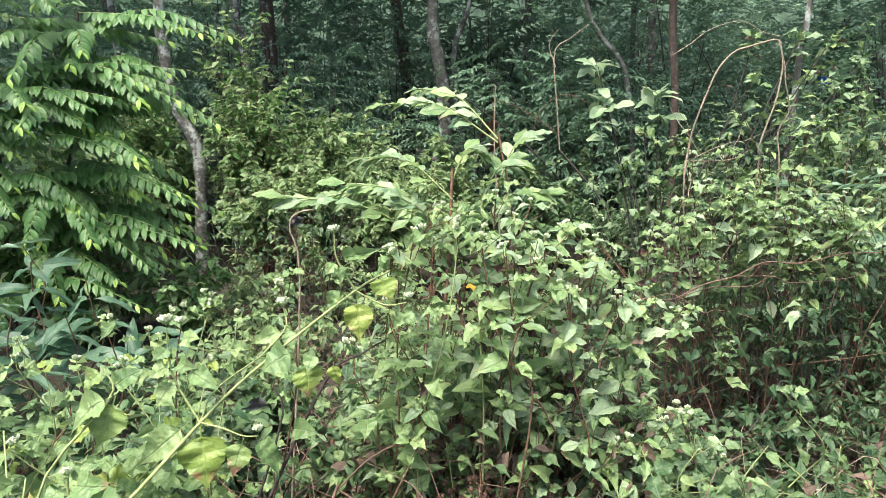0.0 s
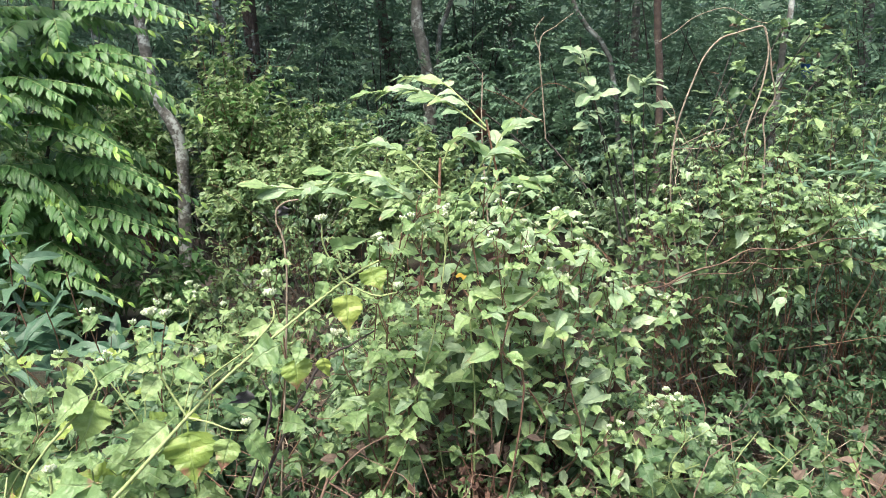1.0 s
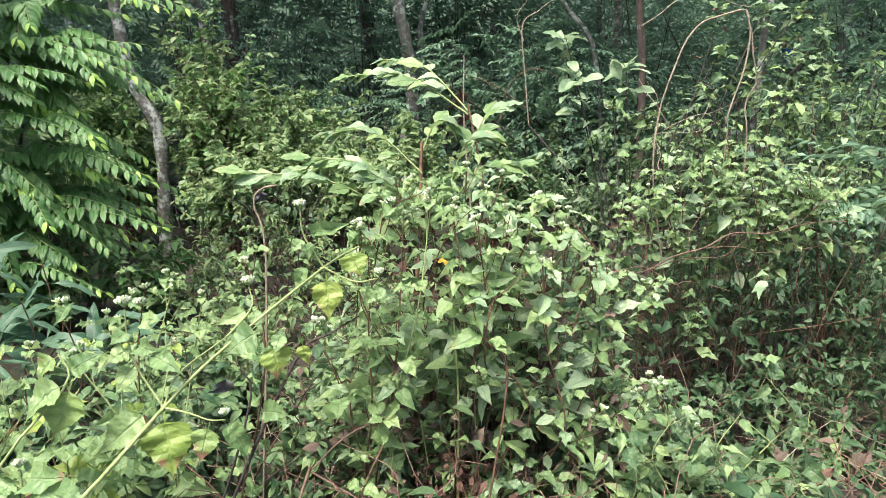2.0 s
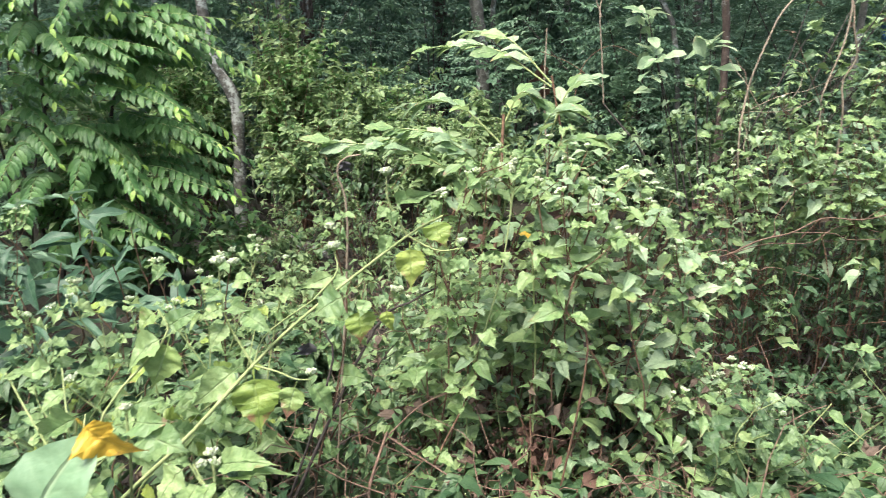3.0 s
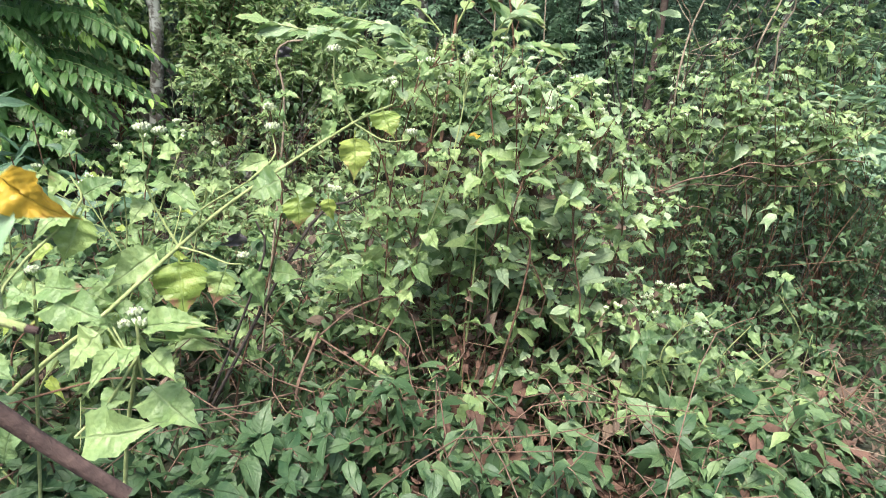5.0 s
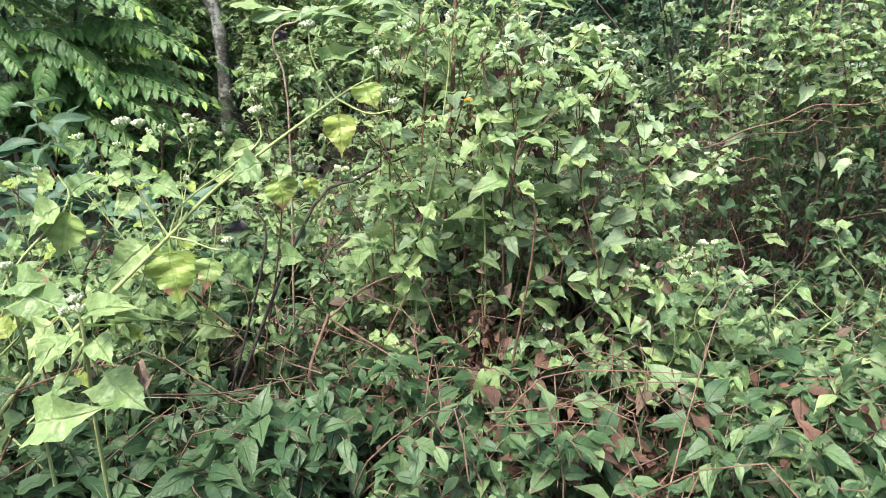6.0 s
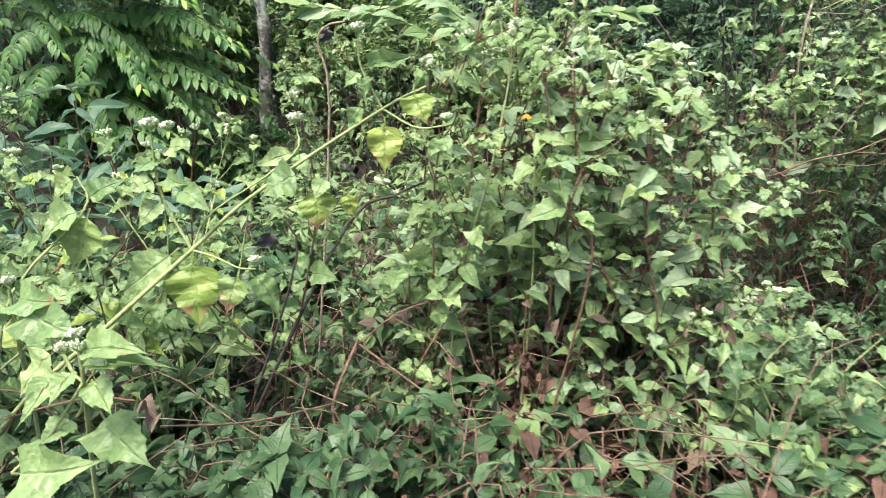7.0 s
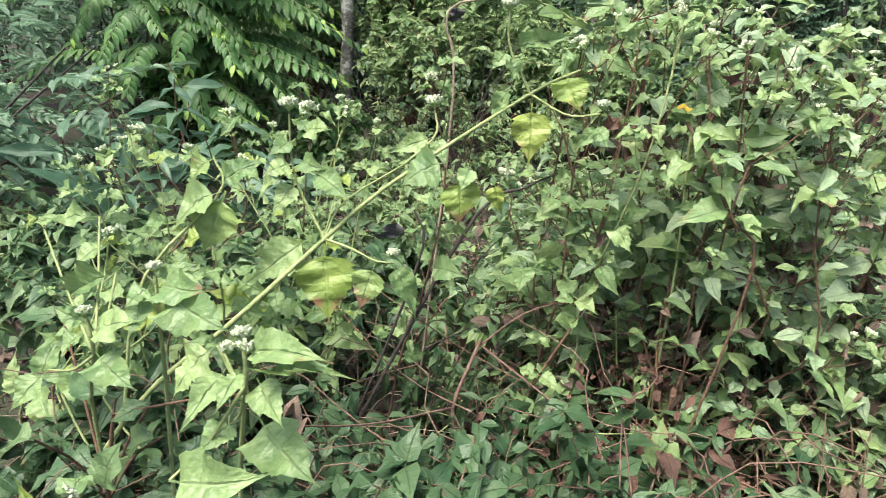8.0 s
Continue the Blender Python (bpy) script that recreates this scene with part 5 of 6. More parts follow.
# ---- shrub with vines on the far side ----
def vine_shrub():
    rng = np.random.default_rng(91)
    label = "tangled weed with soft grey-green leaves, brown stems and white flower heads"
    tips = [(0.85, 2.8, 0.94), (0.94, 2.75, 1.04), (1.06, 2.8, 1.15), (1.23, 2.8, 1.11), (1.41, 2.8, 1.11), (1.58, 2.8, 1.04), (1.74, 2.8, 0.99), (1.49, 2.85, 1.41), (1.21, 2.9, 1.21), (1.16, 2.9, 1.29), (1.56, 2.7, 1.12),
            (0.99, 2.7, 1.0), (1.33, 2.9, 1.19), (1.49, 2.9, 1.21), (1.36, 2.75, 1.05), (1.6, 2.75, 1.02), (1.23, 2.85, 0.44), (0.89, 2.5, 0.69), (0.68, 2.3, 0.79)]
    for k, tip in enumerate(tips):
        tip = np.array(tip)
        bx, by = tip[0] + rng.uniform(-0.05, 0.2), tip[1] + rng.uniform(0.0, 0.3)
        herb("tangled_weed", (bx, by, float(terrain(bx, by))), tip, label, "weed", GREEN_LEAVES[:1] + PALE_LEAVES + WEED_LEAVES + WEEDY_OVALS + OVAL_LEAVES[:1], rng, 8, 0.145, int(rng.integers(1, 3)), STEM_BROWN, thick=0.003, bend=(rng.normal(0.03, 0.05), 0, 0.05),
             first=0.76, group="tangled weeds", withered=0.1, shoots=0.6)
    base = np.array((0.62, 2.75, float(terrain(0.62, 2.75))))
    ob = thing("bare_branch", base, "long brown branch lying nearly level through the thicket", "branch")
    stem_part(ob, base, [base, (0.66, 2.72, 0.5), (0.74, 2.7, 0.66), (0.83, 2.72, 0.7), (0.92, 2.7, 0.7), (1.04, 2.68, 0.77), (1.17, 2.7, 0.8), (1.3, 2.74, 0.85), (1.43, 2.7, 0.855), (1.58, 2.68, 0.9), (1.74, 2.7, 0.9)], 0.005, 0.002, TWIG, rng=rng, knots=0.25)
    for foot, tip, r in (((0.92, 2.7, 0.7), (1.79, 2.8, 0.85), 0.0022), ((1.17, 2.7, 0.8), (1.85, 2.72, 0.75), 0.002), ((1.04, 2.68, 0.77), (1.22, 2.7, 1.02), 0.0022), ((0.83, 2.72, 0.7), (1.25, 2.6, 0.62), 0.002), ((1.43, 2.7, 0.855), (1.7, 2.6, 1.05), 0.0018)):
        line = smooth_path([foot, tip], 6) + rng.normal(0, 0.028, (6, 3))
        line[0] = foot
        stem_part(ob, base, list(line), r, r * 0.55, TWIG, "twig", rng=rng, knots=0.2)
    base = np.array((1.3, 3.1, float(terrain(1.3, 3.1))))
    vine = thing("vine", base, "bare pale woody vine bent over the shrub", "vine")
    stem_part(vine, base, [base, (1.1, 3.05, 0.8), (1.04, 3.0, 1.12), (1.06, 3.02, 1.33), (1.08, 3.0, 1.44), (1.11, 3.0, 1.53), (1.15, 3.0, 1.63), (1.21, 3.0, 1.7), (1.28, 3.0, 1.725), (1.33, 3.0, 1.74), (1.39, 3.0, 1.75), (1.41, 3.0, 1.7), (1.42, 3.0, 1.63), (1.405, 3.0, 1.5), (1.37, 3.0, 1.38), (1.35, 3.0, 1.29), (1.365, 3.02, 1.2), (1.35, 3.05, 0.6)], 0.0042, 0.0034, STRAW, sides=8, rng=rng, knots=0.15)
    stem_part(vine, base, [(1.39, 3.0, 1.75), (1.425, 3.0, 1.66), (1.44, 3.0, 1.57), (1.475, 3.02, 1.46), (1.45, 3.05, 1.36), (1.47, 3.05, 1.2), (1.49, 3.1, 0.7), (1.5, 3.2, 0.3)], 0.0026, 0.0045, STRAW, sides=8, rng=rng, knots=0.15)
    stem_part(vine, base, [(1.05, 3.3, 1.72), (1.13, 3.3, 1.77), (1.21, 3.3, 1.83), (1.35, 3.3, 1.87), (1.46, 3.3, 1.82), (1.55, 3.3, 1.8)], 0.0024, 0.0016, STRAW)
    for k in range(9):
        foot = np.array((rng.uniform(1.0, 1.9), rng.uniform(2.9, 3.3), rng.uniform(0.9, 1.4)))
        tip = foot + (rng.uniform(-0.35, 0.35), rng.uniform(-0.1, 0.1), rng.uniform(0.1, 0.45))
        line = smooth_path([foot, (foot + tip) / 2 + rng.normal(0, 0.07, 3), tip], 7) + rng.normal(0, 0.01, (7, 3))
        stem_part(vine, base, list(line), 0.0022, 0.001, (STRAW, TWIG)[k % 2], "tendril")


vine_shrub()


def tall_shrub():
    rng = np.random.default_rng(95)
    base = np.array((1.3, 4.2, float(terrain(1.3, 4.2))))
    ob = thing("tall_shrub", base, "tall shrub with rosettes of pale glossy oval leaves", "shrub")
    tips = [(0.89, 4.2, 1.74), (0.93, 4.1, 1.51), (1.26, 4.2, 1.55), (1.16, 4.1, 1.35), (1.39, 4.2, 1.32), (1.07, 4.1, 1.15), (1.27, 4.1, 1.09), (1.44, 4.1, 1.15), (1.74, 4.0, 1.67), (2.0, 4.1, 1.52), (2.16, 4.2, 1.68), (2.16, 4.0, 1.88),
            (1.81, 4.2, 1.9), (2.28, 4.1, 1.61), (2.42, 4.0, 1.32), (2.45, 4.2, 1.78), (2.17, 4.4, 1.93)]
    for k, tip in enumerate(tips):
        tip = np.array(tip)
        stem_part(ob, base, [base, (base + tip) / 2 + rng.normal(0, 0.06, 3), tip], 0.008, 0.003, STEM_DARK)
        for q in range(15):
            a, f = q * 2.4, q / 15
            d = np.array((math.cos(a), math.sin(a), -0.2 + 0.9 * (1 - f) + rng.normal(0, 0.35))) + rng.normal(0, 0.25, 3)
            leaf_object(ob, base, (TOP_LEAVES[rng.integers(2)] if k < 3 else (PALE_LEAVES + OVAL_LEAVES + WEED_LEAVES + DEAD_LEAVES[:1])[rng.integers(14)]), tip - np.array((0, 0, rng.uniform(0.0, 0.28) * f)) + rng.normal(0, 0.02, 3), d, np.array((0, -0.35, 1)) + rng.normal(0, 0.3, 3), rng.uniform(0.1, 0.17) if k < 3 else rng.uniform(0.06, 0.12))


tall_shrub()


# ---- twigs, dead leaves and clutter on the near bank ----
def twigs_and_litter():
    rng = np.random.default_rng(101)
    base = np.array((-0.27, 1.27, float(terrain(-0.27, 1.27))))
    twig = thing("bent_twig", base, "thin reddish-brown twig bent over like an arch", "twig")

    stem_part(twig, base, [base, (-0.23, 1.32, 0.43), (-0.25, 1.35, 0.51), (-0.22, 1.43, 0.61)], 0.0036, 0.003, TWIG, sides=6, rng=rng, knots=0.2)
    stem_part(twig, base, [(-0.22, 1.43, 0.6), (-0.14, 1.5, 0.65), (-0.02, 1.6, 0.65)], 0.0022, 0.0015, TWIG)
    stem_part(twig, base, [(-0.22, 1.43, 0.6), (-0.13, 1.4, 0.56), (-0.06, 1.36, 0.54)], 0.0026, 0.0016, TWIG)
    stem_part(twig, base, [(-0.25, 1.35, 0.51), (-0.35, 1.2, 0.56), (-0.41, 1.05, 0.65)], 0.0022, 0.0014, TWIG)
    n = 6500
    bag = Bag()
    x, y = rng.triangular(-2.2, 0.1, 2.4, n), 0.9 + 4.2 * rng.random(n)
    at = np.stack([x, y, terrain(x, y) + rng.uniform(0.0, 0.03, n)], -1)
    d = rng.normal(0, 1, (n, 3)) * (1, 1, 0.25)
    forms = [leaf_form("ovate", 5, 2, f, dr, wave=0.7, twist=tw, seed=s, bow=b, petiole=0.0, crumple=2.0) for f, dr, tw, s, b in ((0.9, 1.0, 0.9, 1, 0.15), (1.2, 0.7, 1.5, 2, -0.2), (0.6, 1.3, -1.1, 3, 0.1))]
    scatter_leaves(bag, forms, at, d, np.array((0, 0, 1.0)) + rng.normal(0, 0.5, (n, 3)), rng.uniform(0.025, 0.065, n), rng)
    tagged(new("leaf_litter", bag.mesh("leaf_litter", DEAD)), "brown dry fallen leaves over the forest floor", "leaf litter", kind="stuff")
    heap = Bag()
    for cx, cy, r, m in ((0.4, 1.36, 0.2, 300), (0.05, 1.3, 0.22, 120), (0.1, 1.57, 0.09, 420), (0.04, 1.74, 0.07, 120), (-0.1, 2.2, 0.2, 200), (0.3, 1.7, 0.14, 100)):
        p = np.stack([rng.normal(cx, r * 0.6, m), rng.normal(cy, r * 0.6, m), np.zeros(m)], -1)
        p[:, 2] = terrain(p[:, 0], p[:, 1]) + rng.uniform(0.01, 0.34 if cx < 0.2 else 0.16, m)
        scatter_leaves(heap, forms, p, rng.normal(0, 1, (m, 3)) * (1, 1, 0.5), np.array((0, 0, 1.0)) + rng.normal(0, 0.6, (m, 3)), rng.uniform(0.012, 0.038, m), rng)
    tagged(new("dead_leaf_heap", heap.mesh("dead_leaf_heap", RUST)), "heap of reddish-brown withered leaves at the shrub's foot", "leaf litter", kind="stuff")
    grass = Bag()
    m = 3000
    x, y = rng.uniform(-1.6, 2.8, m), rng.uniform(1.1, 4.2, m)
    p = np.stack([x, y, terrain(x, y)], -1)
    dirs = rng.normal(0, 0.5, (m, 3)) + (0, 0, 0.8)
    scatter_leaves(grass, [BLADE], p, dirs, rng.normal(0, 1, (m, 3)), rng.uniform(0.06, 0.2, m), rng)
    tagged(new("grass", grass.mesh("grass", LOW)), "thin green grass blades among the litter", "grass", kind="stuff")
    sticks = Bag()
    for k in range(420):
        x, y = rng.uniform(-1.4, 2.4), rng.uniform(1.0, 4.5)
        z, a, s = float(terrain(x, y)), rng.uniform(0, 6.28), rng.uniform(0.12, 0.5)
        e = np.array((math.cos(a), math.sin(a), rng.uniform(-0.05, 0.5))) * s
        p = np.array((x, y, z + 0.02))
        sticks.add(*tube([p, p + e * 0.5 + rng.normal(0, 0.02, 3), p + e], 0.0025, 0.0012, 6, 4))
    for k in range(110):
        p = np.array((rng.normal(0.2, 0.35), rng.normal(1.4, 0.2), 0.0))
        p[2], a, s = float(terrain(p[0], p[1])) + rng.uniform(0.02, 0.26), rng.uniform(0, 6.28), rng.uniform(0.14, 0.4)
        e = np.array((math.cos(a), math.sin(a), rng.uniform(-0.05, 0.9))) * s
        sticks.add(*tube([p, p + e * 0.33 + rng.normal(0, 0.03, 3), p + e * 0.66 + rng.normal(0, 0.04, 3), p + e - (0, 0, 0.3 * s * rng.random())], 0.0018, 0.0009, 8, 4))
    straw = Bag()
    for k in range(170):
        x, y = rng.uniform(-1.2, 2.0), rng.uniform(1.2, 3.4)
        p, a = np.array((x, y, float(terrain(x, y)) + rng.uniform(0.02, 0.12))), rng.uniform(0, 6.28)
        e = np.array((math.cos(a), math.sin(a), rng.uniform(-0.05, 0.6))) * rng.uniform(0.15, 0.45)
        straw.add(*tube([p, p + e * 0.5 + rng.normal(0, 0.05, 3), p + e], 0.0016, 0.0008, 7, 4))
    tagged(new("dry_stalks", straw.mesh("dry_stalks", STRAW)), "thin straw-coloured dry stalks among the herbs", "stalks", kind="stuff")
    tagged(new("fallen_twigs", sticks.mesh("fallen_twigs", TWIG)), "thin dry brown twigs lying across the undergrowth", "twigs", kind="stuff")


twigs_and_litter()


# ---- near branch ----
def near_branch():
    rng = np.random.default_rng(111)
    base = np.array((-1.15, 0.6, float(terrain(-1.15, 0.6))))
    ob = thing("leafy_branch", base, "dark purplish branch with large smooth pale-green leaves", "branch")
    stem_part(ob, base, [base, (-1.1, 0.58, 0.8), (-0.64, 0.55, 1.17), (-0.51, 0.52, 1.15), (-0.42, 0.5, 1.115), (-0.33, 0.46, 1.095), (-0.296, 0.46, 1.071), (-0.273, 0.46, 1.055), (-0.237, 0.46, 1.025), (-0.19, 0.46, 0.99)], 0.0055, 0.0045, STEM_PURPLE, sides=10, rng=rng, knots=0.06)
    stem_part(ob, base, [(-0.33, 0.46, 1.098), (-0.275, 0.45, 1.104), (-0.228, 0.45, 1.094)], 0.003, 0.0024, STEM_PALE, "twig")
    stem_part(ob, base, [(-0.233, 0.45, 1.0945), (-0.222, 0.45, 1.093)], 0.0026, 0.002, STEM_PURPLE, "twig_end", "dark broken end of a pale twig")
    big = leaf_meshes("leaf", NEAR, [leaf_form("ovate", 16, 6, f, d, 0.0, wave=0.1, petiole=0.1, seed=s, bow=b) for f, d, s, b in ((0.25, 0.35, 31, 0.12), (0.35, 0.5, 32, -0.05))])
    leaf_between(ob, base, big[0], (-0.274, 0.45, 1.104), (-0.25, 0.46, 1.175), (-0.1, -1, 0.35), wide=1.45)
    leaf_between(ob, base, big[1], (-0.272, 0.45, 1.1), (-0.338, 0.385, 1.066), (-0.1, -0.75, 0.75), wide=1.3)
    gold = leaf_meshes("leaf", ORANGE, TOOTHED[1:3])
    leaf_between(ob, base, gold[0], (-0.249, 0.47, 1.168), (-0.214, 0.46, 1.137), (0.3, -1, 0.3), "withering orange-yellow leaf", wide=1.0)
    stem_part(ob, base, [(-0.245, 0.46, 1.098), (-0.256, 0.475, 1.14), (-0.249, 0.47, 1.168)], 0.0012, 0.0009, STEM_PALE, "twig")


near_branch()


# ---- single leaves and stems that stand out ----
def single_things():
    rng = np.random.default_rng(121)
    base = np.array((0.24, 1.7, float(terrain(0.24, 1.7))))
    ob = thing("withered_weed", base, "weed stem with blackish withered hanging leaves", "weed")
    stem_part(ob, base, [base, (0.32, 1.7, 0.53), (0.32, 1.72, 0.71), (0.34, 1.75, 0.85)], 0.004, 0.002, STEM_BROWN)
    stem_part(ob, base, [base, (0.28, 1.68, 0.66), (0.27, 1.7, 0.84), (0.27, 1.7, 0.93)], 0.0035, 0.002, STEM_BROWN)
    for p, q in (((0.37, 1.72, 0.73), (0.3, 1.68, 0.69)), ((0.32, 1.72, 0.69), (0.34, 1.7, 0.58)), ((0.32, 1.72, 0.61), (0.26, 1.68, 0.57)), ((0.28, 1.7, 0.69), (0.22, 1.66, 0.68))):
        leaf_between(ob, base, DARK_LEAVES[rng.integers(3)], p, q, (0, -1, 0.3), "blackish withered leaf", 1.3)
    for p, q in (((0.27, 1.7, 0.87), (0.19, 1.66, 0.9)), ((0.27, 1.7, 0.92), (0.34, 1.66, 0.9)), ((0.34, 1.75, 0.82), (0.4, 1.7, 0.81)), ((0.31, 1.72, 0.77), (0.23, 1.66, 0.81))):
        leaf_between(ob, base, OVAL_LEAVES[rng.integers(3)], p, q, (0, -0.5, 0.8))
    base = np.array((-0.5, 1.42, float(terrain(-0.5, 1.42))))
    ob = thing("withered_weed", base, "dark-stemmed weed with one blackened drooping leaf", "weed")
    stem_part(ob, base, [base, (-0.34, 1.42, 0.75), (-0.35, 1.42, 0.85)], 0.003, 0.002, STEM_DARK)
    stem_part(ob, base, [base, (-0.27, 1.5, 0.8), (-0.18, 1.6, 0.86), (-0.08, 1.7, 0.89)], 0.004, 0.002, STEM_DARK)
    leaf_between(ob, base, DARK_LEAVES[0], (-0.38, 1.42, 0.83), (-0.39, 1.4, 0.77), (0, -1, 0.2), "blackened drooping leaf", 1.4)
    base = np.array((-0.42, 1.73, float(terrain(-0.42, 1.73))))
    ob = thing("hooked_stem", base, "dry brown stem hooked over at its tip", "stem")
    stem_part(ob, base, [base, (-0.36, 1.73, 0.98), (-0.38, 1.73, 1.14), (-0.36, 1.73, 1.18), (-0.32, 1.73, 1.19)], 0.003, 0.0022, STRAW)
    leaf_between(ob, base, DARK_LEAVES[1], (-0.36, 1.73, 1.18), (-0.36, 1.73, 1.13), (0, -1, 0.2), "blackened drooping leaf", 1.5)
    leaf_between(ob, base, PALE_LEAVES[0], (-0.32, 1.73, 1.19), (-0.26, 1.7, 1.24), (0, -0.5, 0.8))
    base = np.array((0.1, 1.55, float(terrain(0.1, 1.55))))
    ob = thing("low_herb", base, "herb with one orange-yellow leaf at its top", "herb")
    stem_part(ob, base, [base, (0.11, 1.54, 0.7), (0.09, 1.54, 1.03)], 0.003, 0.0018, STEM_PALE)
    gold = mesh_of("leaf", *OVATES[0], (ORANGE,))
    leaf_between(ob, base, gold, (0.06, 1.55, 1.04), (0.1, 1.53, 1.04), (0, -0.3, 0.9), "orange-yellow leaf", 1.0)
    for p, q in (((0.09, 1.5, 1.01), (0.15, 1.46, 1.03)), ((0.1, 1.5, 0.96), (0.04, 1.45, 0.96)), ((0.12, 1.48, 0.94), (0.17, 1.42, 0.94)), ((0.16, 1.46, 0.9), (0.09, 1.4, 0.9)), ((0.17, 1.46, 0.89), (0.21, 1.4, 0.89)), ((0.12, 1.5, 1.01), (0.08, 1.45, 1.02))):
        leaf_between(ob, base, WEEDY_OVALS[rng.integers(3)], p, q, (0, -0.4, 0.9))
    stem_part(ob, base, [(0.08, 1.5, 1.02), (0.13, 1.48, 0.96), (0.17, 1.46, 0.88), (0.21, 1.44, 0.8), (0.15, 1.45, 0.35)], 0.002, 0.0025, STEM_BROWN)
    base = np.array((0.09, 1.36, float(terrain(0.09, 1.36))))
    ob = thing("low_herb", base, "young herb with one upright pointed green leaf", "herb")
    stem_part(ob, base, [base, (0.13, 1.36, 0.42)], 0.002, 0.0015, STEM_PALE)
    for m, p, q, w in ((WEEDY_OVALS[0], (0.13, 1.36, 0.42), (0.1, 1.37, 0.54), 1.1), (OVAL_LEAVES[0], (0.12, 1.36, 0.41), (0.05, 1.3, 0.45), 1.3), (OVAL_LEAVES[1], (0.13, 1.36, 0.41), (0.15, 1.3, 0.44), 1.3)):
        leaf_between(ob, base, m, p, q, (0, -0.9, 0.4), wide=w)
    base = np.array((0.08, 1.6, float(terrain(0.08, 1.6))))
    ob = thing("low_herb", base, "herb with one bluish-green leaf lying flat", "herb")
    stem_part(ob, base, [base, (0.02, 1.6, 0.63)], 0.002, 0.0015, STEM_PALE)
    leaf_between(ob, base, mesh_of("leaf", *OVATES[2], (BLUISH,)), (0.02, 1.6, 0.64), (0.1, 1.6, 0.64), (0, -0.3, 1))
    base = np.array((0.22, 2.35, float(terrain(0.22, 2.35))))
    ob = thing("dry_stalk", base, "dry stalk with a hanging reddish-brown dead leaf", "stalk")
    stem_part(ob, base, [base, (0.2, 2.35, 0.9), (0.17, 2.35, 1.31), (0.17, 2.35, 1.53)], 0.004, 0.002, STRAW)
    for p, q in (((0.16, 2.35, 1.43), (0.16, 2.35, 1.32)), ((0.17, 2.35, 1.36), (0.17, 2.35, 1.27))):
        leaf_between(ob, base, RUST_LEAVES[0], p, q, (0, -1, 0.2), "reddish-brown dead leaf", 1.0)
    base = np.array((0.06, 1.62, float(terrain(0.06, 1.62))))
    ob = thing("low_herb", base, "herb with two very broad bluish-green leaves", "herb")
    stem_part(ob, base, [base, (0.14, 1.62, 0.75), (0.11, 1.62, 0.84)], 0.0025, 0.0018, STEM_BROWN)
    wide_leaf = mesh_of("leaf", *TOOTHED[2], (GREEN,))
    for p, q, w in (((0.16, 1.62, 0.81), (0.02, 1.58, 0.78), 1.7), ((0.11, 1.62, 0.84), (0.18, 1.58, 0.78), 1.6), ((0.15, 1.6, 1.08), (0.09, 1.58, 1.04), 1.7)):
        leaf_between(ob, base, wide_leaf, p, q, (0, -0.8, 0.6), wide=w)
    base = np.array((0.38, 1.38, float(terrain(0.38, 1.38))))
    ob = thing("dead_branchlet", base, "fallen twig with large curled purplish-brown dead leaves", "twig")
    stem_part(ob, base, [base + (-0.1, 0.05, 0.02), base + (0, 0, 0.08), base + (0.14, -0.06, 0.05)], 0.003, 0.0015, TWIG)
    for k in range(11):
        f = k / 10
        at = base + (-0.08 + 0.2 * f, 0.04 - 0.09 * f, 0.06 + 0.03 * math.sin(3 * f))
        a = rng.uniform(0, 6.28)
        leaf_object(ob, base, RUST_LEAVES[k % 3], at, (math.cos(a), math.sin(a) * 0.7, rng.uniform(-0.5, 0.3)), rng.normal(0, 0.3, 3) + (0, -0.5, 0.9), rng.uniform(0.06, 0.1), wide=0.65)
    # bright herbs at the foot of the bank
    for tip, leaf in (((0.55, 1.55, 0.7), 0.11), ((0.6, 1.5, 0.67), 0.12), ((0.81, 1.6, 0.63), 0.15), ((0.92, 1.7, 0.68), 0.12), ((0.47, 1.5, 0.67), 0.1), ((0.68, 1.45, 0.63), 0.13), ((0.63, 1.5, 0.6), 0.12), ((0.79, 1.55, 0.54), 0.13), ((1.11, 1.8, 0.53), 0.1)):
        tip = np.array(tip)
        bx, by = tip[0] + rng.uniform(-0.05, 0.05), tip[1] + 0.05
        herb("broad_herb", (bx, by, float(terrain(bx, by))), tip, "bright green herb with broad soft leaves near the ground", "herb", WEEDY_OVALS + GREEN_LEAVES, rng, 5, leaf, 0, first=0.45, group="broad herbs", droop=0.3, shoots=0.15)
    base = np.array((0.16, 1.72, float(terrain(0.16, 1.72))))
    ob = thing("dry_stalk", base, "pale dry stalk leaning in the undergrowth", "stalk")
    stem_part(ob, base, [(0.17, 1.88, 0.56), (0.22, 1.8, 0.55), (0.26, 1.72, 0.54), (0.27, 1.6, 0.42)], 0.005, 0.0045, STRAW, rng=rng, knots=0.1)
    ob = thing("fallen_log", (-1.4, 5.0, float(terrain(-1.4, 5.0))), "short fallen log covered with pale lichen", "log")
    foot = np.array((-1.4, 5.0, float(terrain(-1.4, 5.0))))
    stem_part(ob, foot, [foot + (-0.2, 0.05, 0.14), foot + (0, 0, 0.08), foot + (0.22, -0.1, 0.03)], 0.055, 0.045, LICHEN, "trunk", "", 10, rng, 0.15)
    base = np.array((2.3, 5.2, float(terrain(2.3, 5.2))))
    ob = thing("plastic_sheet", base, "scrap of blue plastic caught on a thin stem", "plastic sheet")
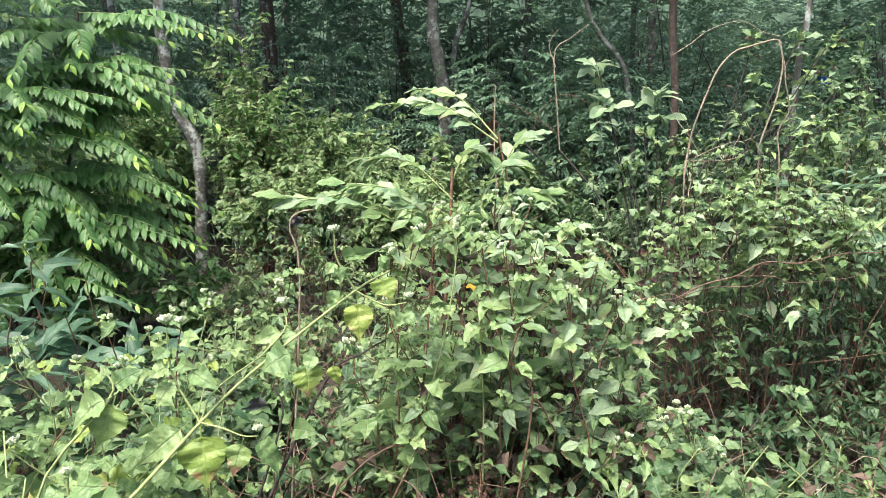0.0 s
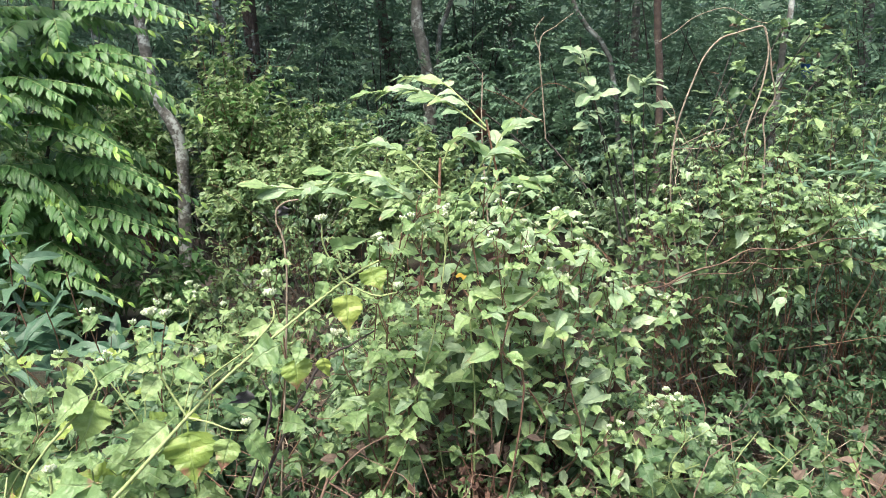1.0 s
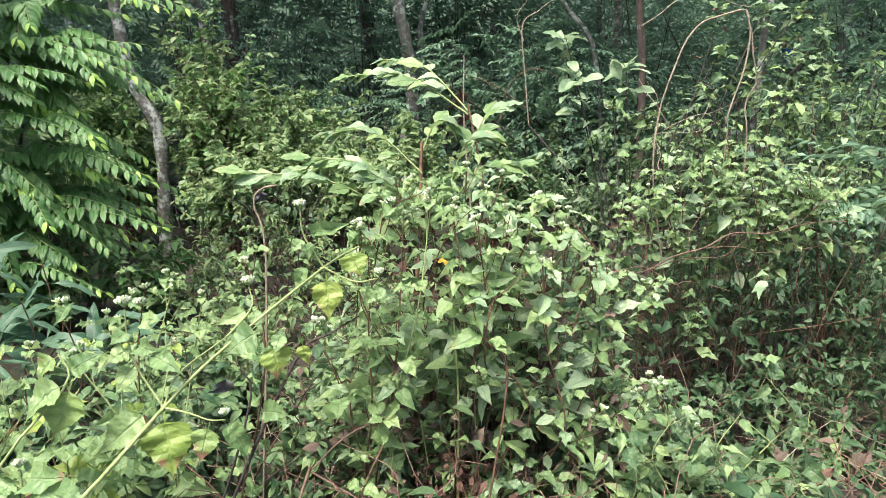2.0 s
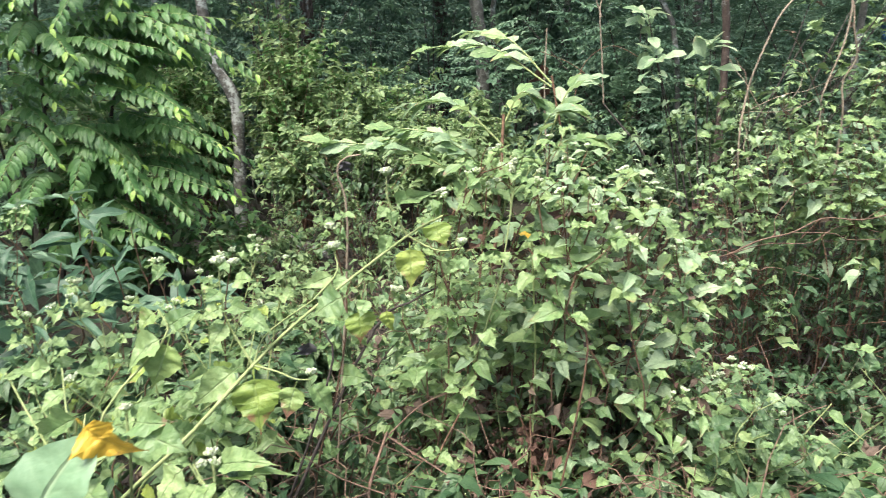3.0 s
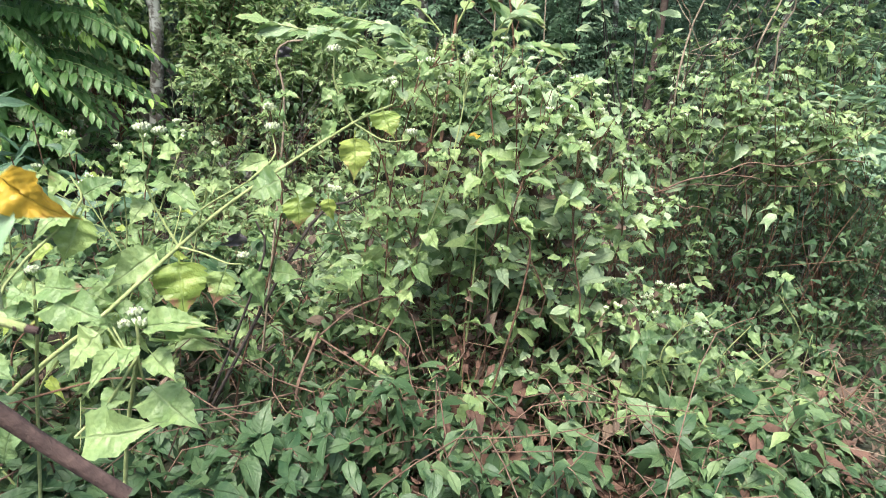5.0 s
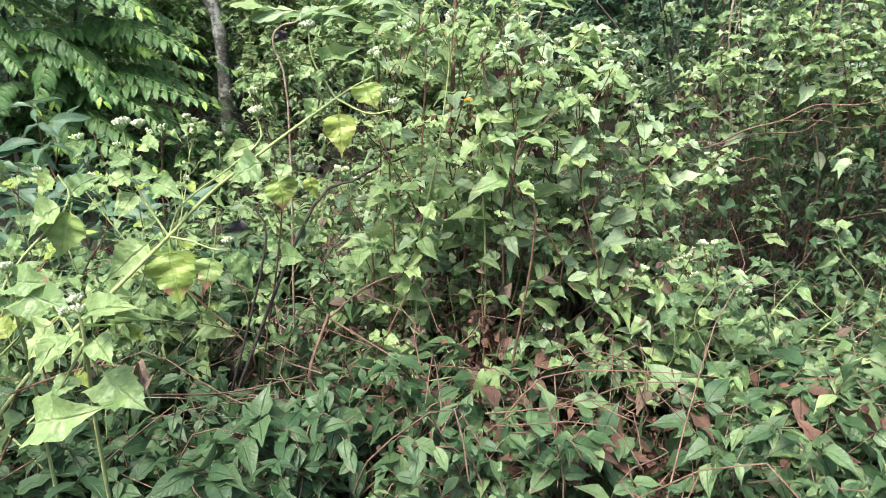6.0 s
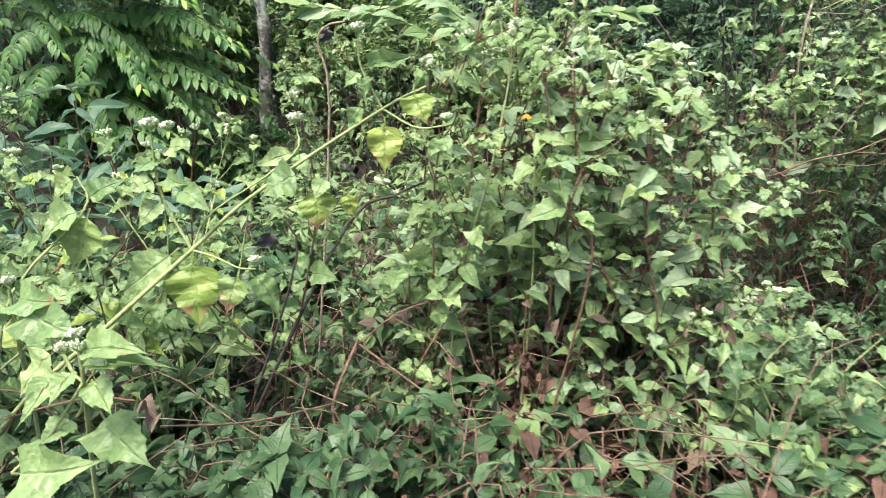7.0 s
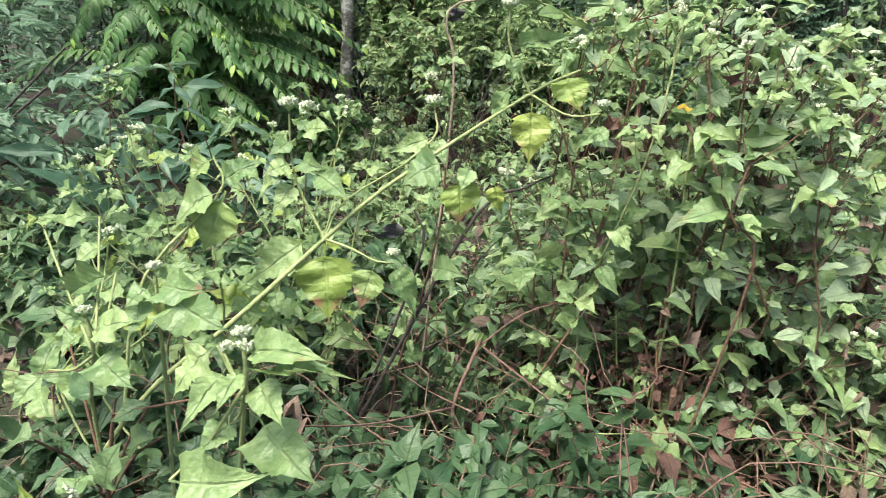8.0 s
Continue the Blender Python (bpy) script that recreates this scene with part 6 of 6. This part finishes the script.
    stem_part(ob, base, [base, (2.32, 5.2, 0.9), (2.75, 5.2, 1.86)], 0.006, 0.004, STEM_DARK)
    mid = np.array((2.78, 5.2, 1.7)) - base
    u, v = np.meshgrid(np.linspace(-1, 1, 9), np.linspace(-1, 1, 9), indexing="ij")
    V = np.stack([u * 0.04 + 0.012 * np.sin(v * 5), 0.03 * np.sin(u * 6 + v * 3), v * 0.045 + 0.01 * np.cos(u * 7)], -1).reshape(-1, 3) + mid
    i, j = np.meshgrid(np.arange(8), np.arange(8), indexing="ij")
    Q = np.stack([i * 9 + j, (i + 1) * 9 + j, (i + 1) * 9 + j + 1, i * 9 + j + 1], -1).reshape(-1, 4)
    part("sheet", mesh_of("sheet", V, Q, V[:, :2], (BLUE,)), ob, "crumpled blue plastic")
    # bare brown thicket under the tangled weeds
    for k in range(21):
        x, y = (rng.uniform(0.95, 2.3), rng.uniform(2.85, 3.5)) if k < 16 else (rng.uniform(-1.7, -0.2), rng.uniform(4.3, 5.1))
        base = np.array((x, y, float(terrain(x, y))))
        ob = thing("dry_bush", base, "tangle of bare reddish-brown or darkened stems with few leaves", "bush", "dry bushes")
        wood = Bag()
        for q in range(9):
            e = np.array((rng.normal(0, 0.32), rng.normal(0, 0.25), rng.uniform(0.25, 0.9)))
            wood.add(*tube([(0, 0, -0.02), e * (0.2, 0.2, 0.5) + rng.normal(0, 0.07, 3), e * (0.7, 0.7, 0.9) + rng.normal(0, 0.05, 3), e], 0.0032, 0.0012, 8, 4))
            b = e * 0.6 + unit(rng.normal(0, 1, 3)) * 0.25
            wood.add(*tube([e * 0.55, (e * 0.55 + b) / 2, b], 0.002, 0.001, 5, 4))
        # most stems and all leaves are dark here, painting in the overhang's shade
        part("branchwork", wood.mesh("branchwork", STEM_BROWN if k % 3 == 0 else STEM_DARK), ob)
        m = 130
        dry = Bag()
        at = rng.normal(0, 0.24, (m, 3)) * (1, 1, 0) + np.stack([np.zeros(m), np.zeros(m), rng.uniform(0.05, 0.75, m)], -1)
        scatter_leaves(dry, SMALL_OVATE, at, rng.normal(0, 1, (m, 3)) * (1, 1, 0.5) - (0, 0, 0.2), np.array((0, 0, 1.0)) + rng.normal(0, 0.4, (m, 3)), rng.uniform(0.025, 0.075, m), rng)
        part("foliage", dry.mesh("foliage", LOW), ob)
    base = np.array((1.25, 5.0, float(terrain(1.25, 5.0))))
    ob = thing("bare_branch", base, "bare greyish dead branches in the dark gap", "branch")
    stem_part(ob, base, [(0.8, 5.0, 1.21), (0.77, 5.0, 1.53), (0.74, 5.0, 1.9), (0.85, 5.0, 2.0), (0.97, 5.0, 2.09)], 0.005, 0.003, STRAW, rng=rng, knots=0.3)
    stem_part(ob, base, [base, (1.2, 5.0, 0.7), (0.8, 5.0, 1.21)], 0.01, 0.006, STEM_DARK)
    stem_part(ob, base, [(0.75, 5.0, 1.8), (0.7, 5.0, 1.96), (0.77, 5.0, 2.07)], 0.004, 0.002, STRAW, rng=rng, knots=0.3)
    stem_part(ob, base, [(0.78, 5.0, 1.33), (0.55, 5.0, 1.49), (0.34, 5.0, 1.57)], 0.0035, 0.002, STEM_BROWN, rng=rng, knots=0.3)
    stem_part(ob, base, [(0.59, 5.0, 1.25), (0.65, 5.0, 1.49), (0.83, 5.0, 1.61), (1.07, 5.0, 1.51)], 0.0035, 0.002, STEM_BROWN, rng=rng, knots=0.3)


single_things()
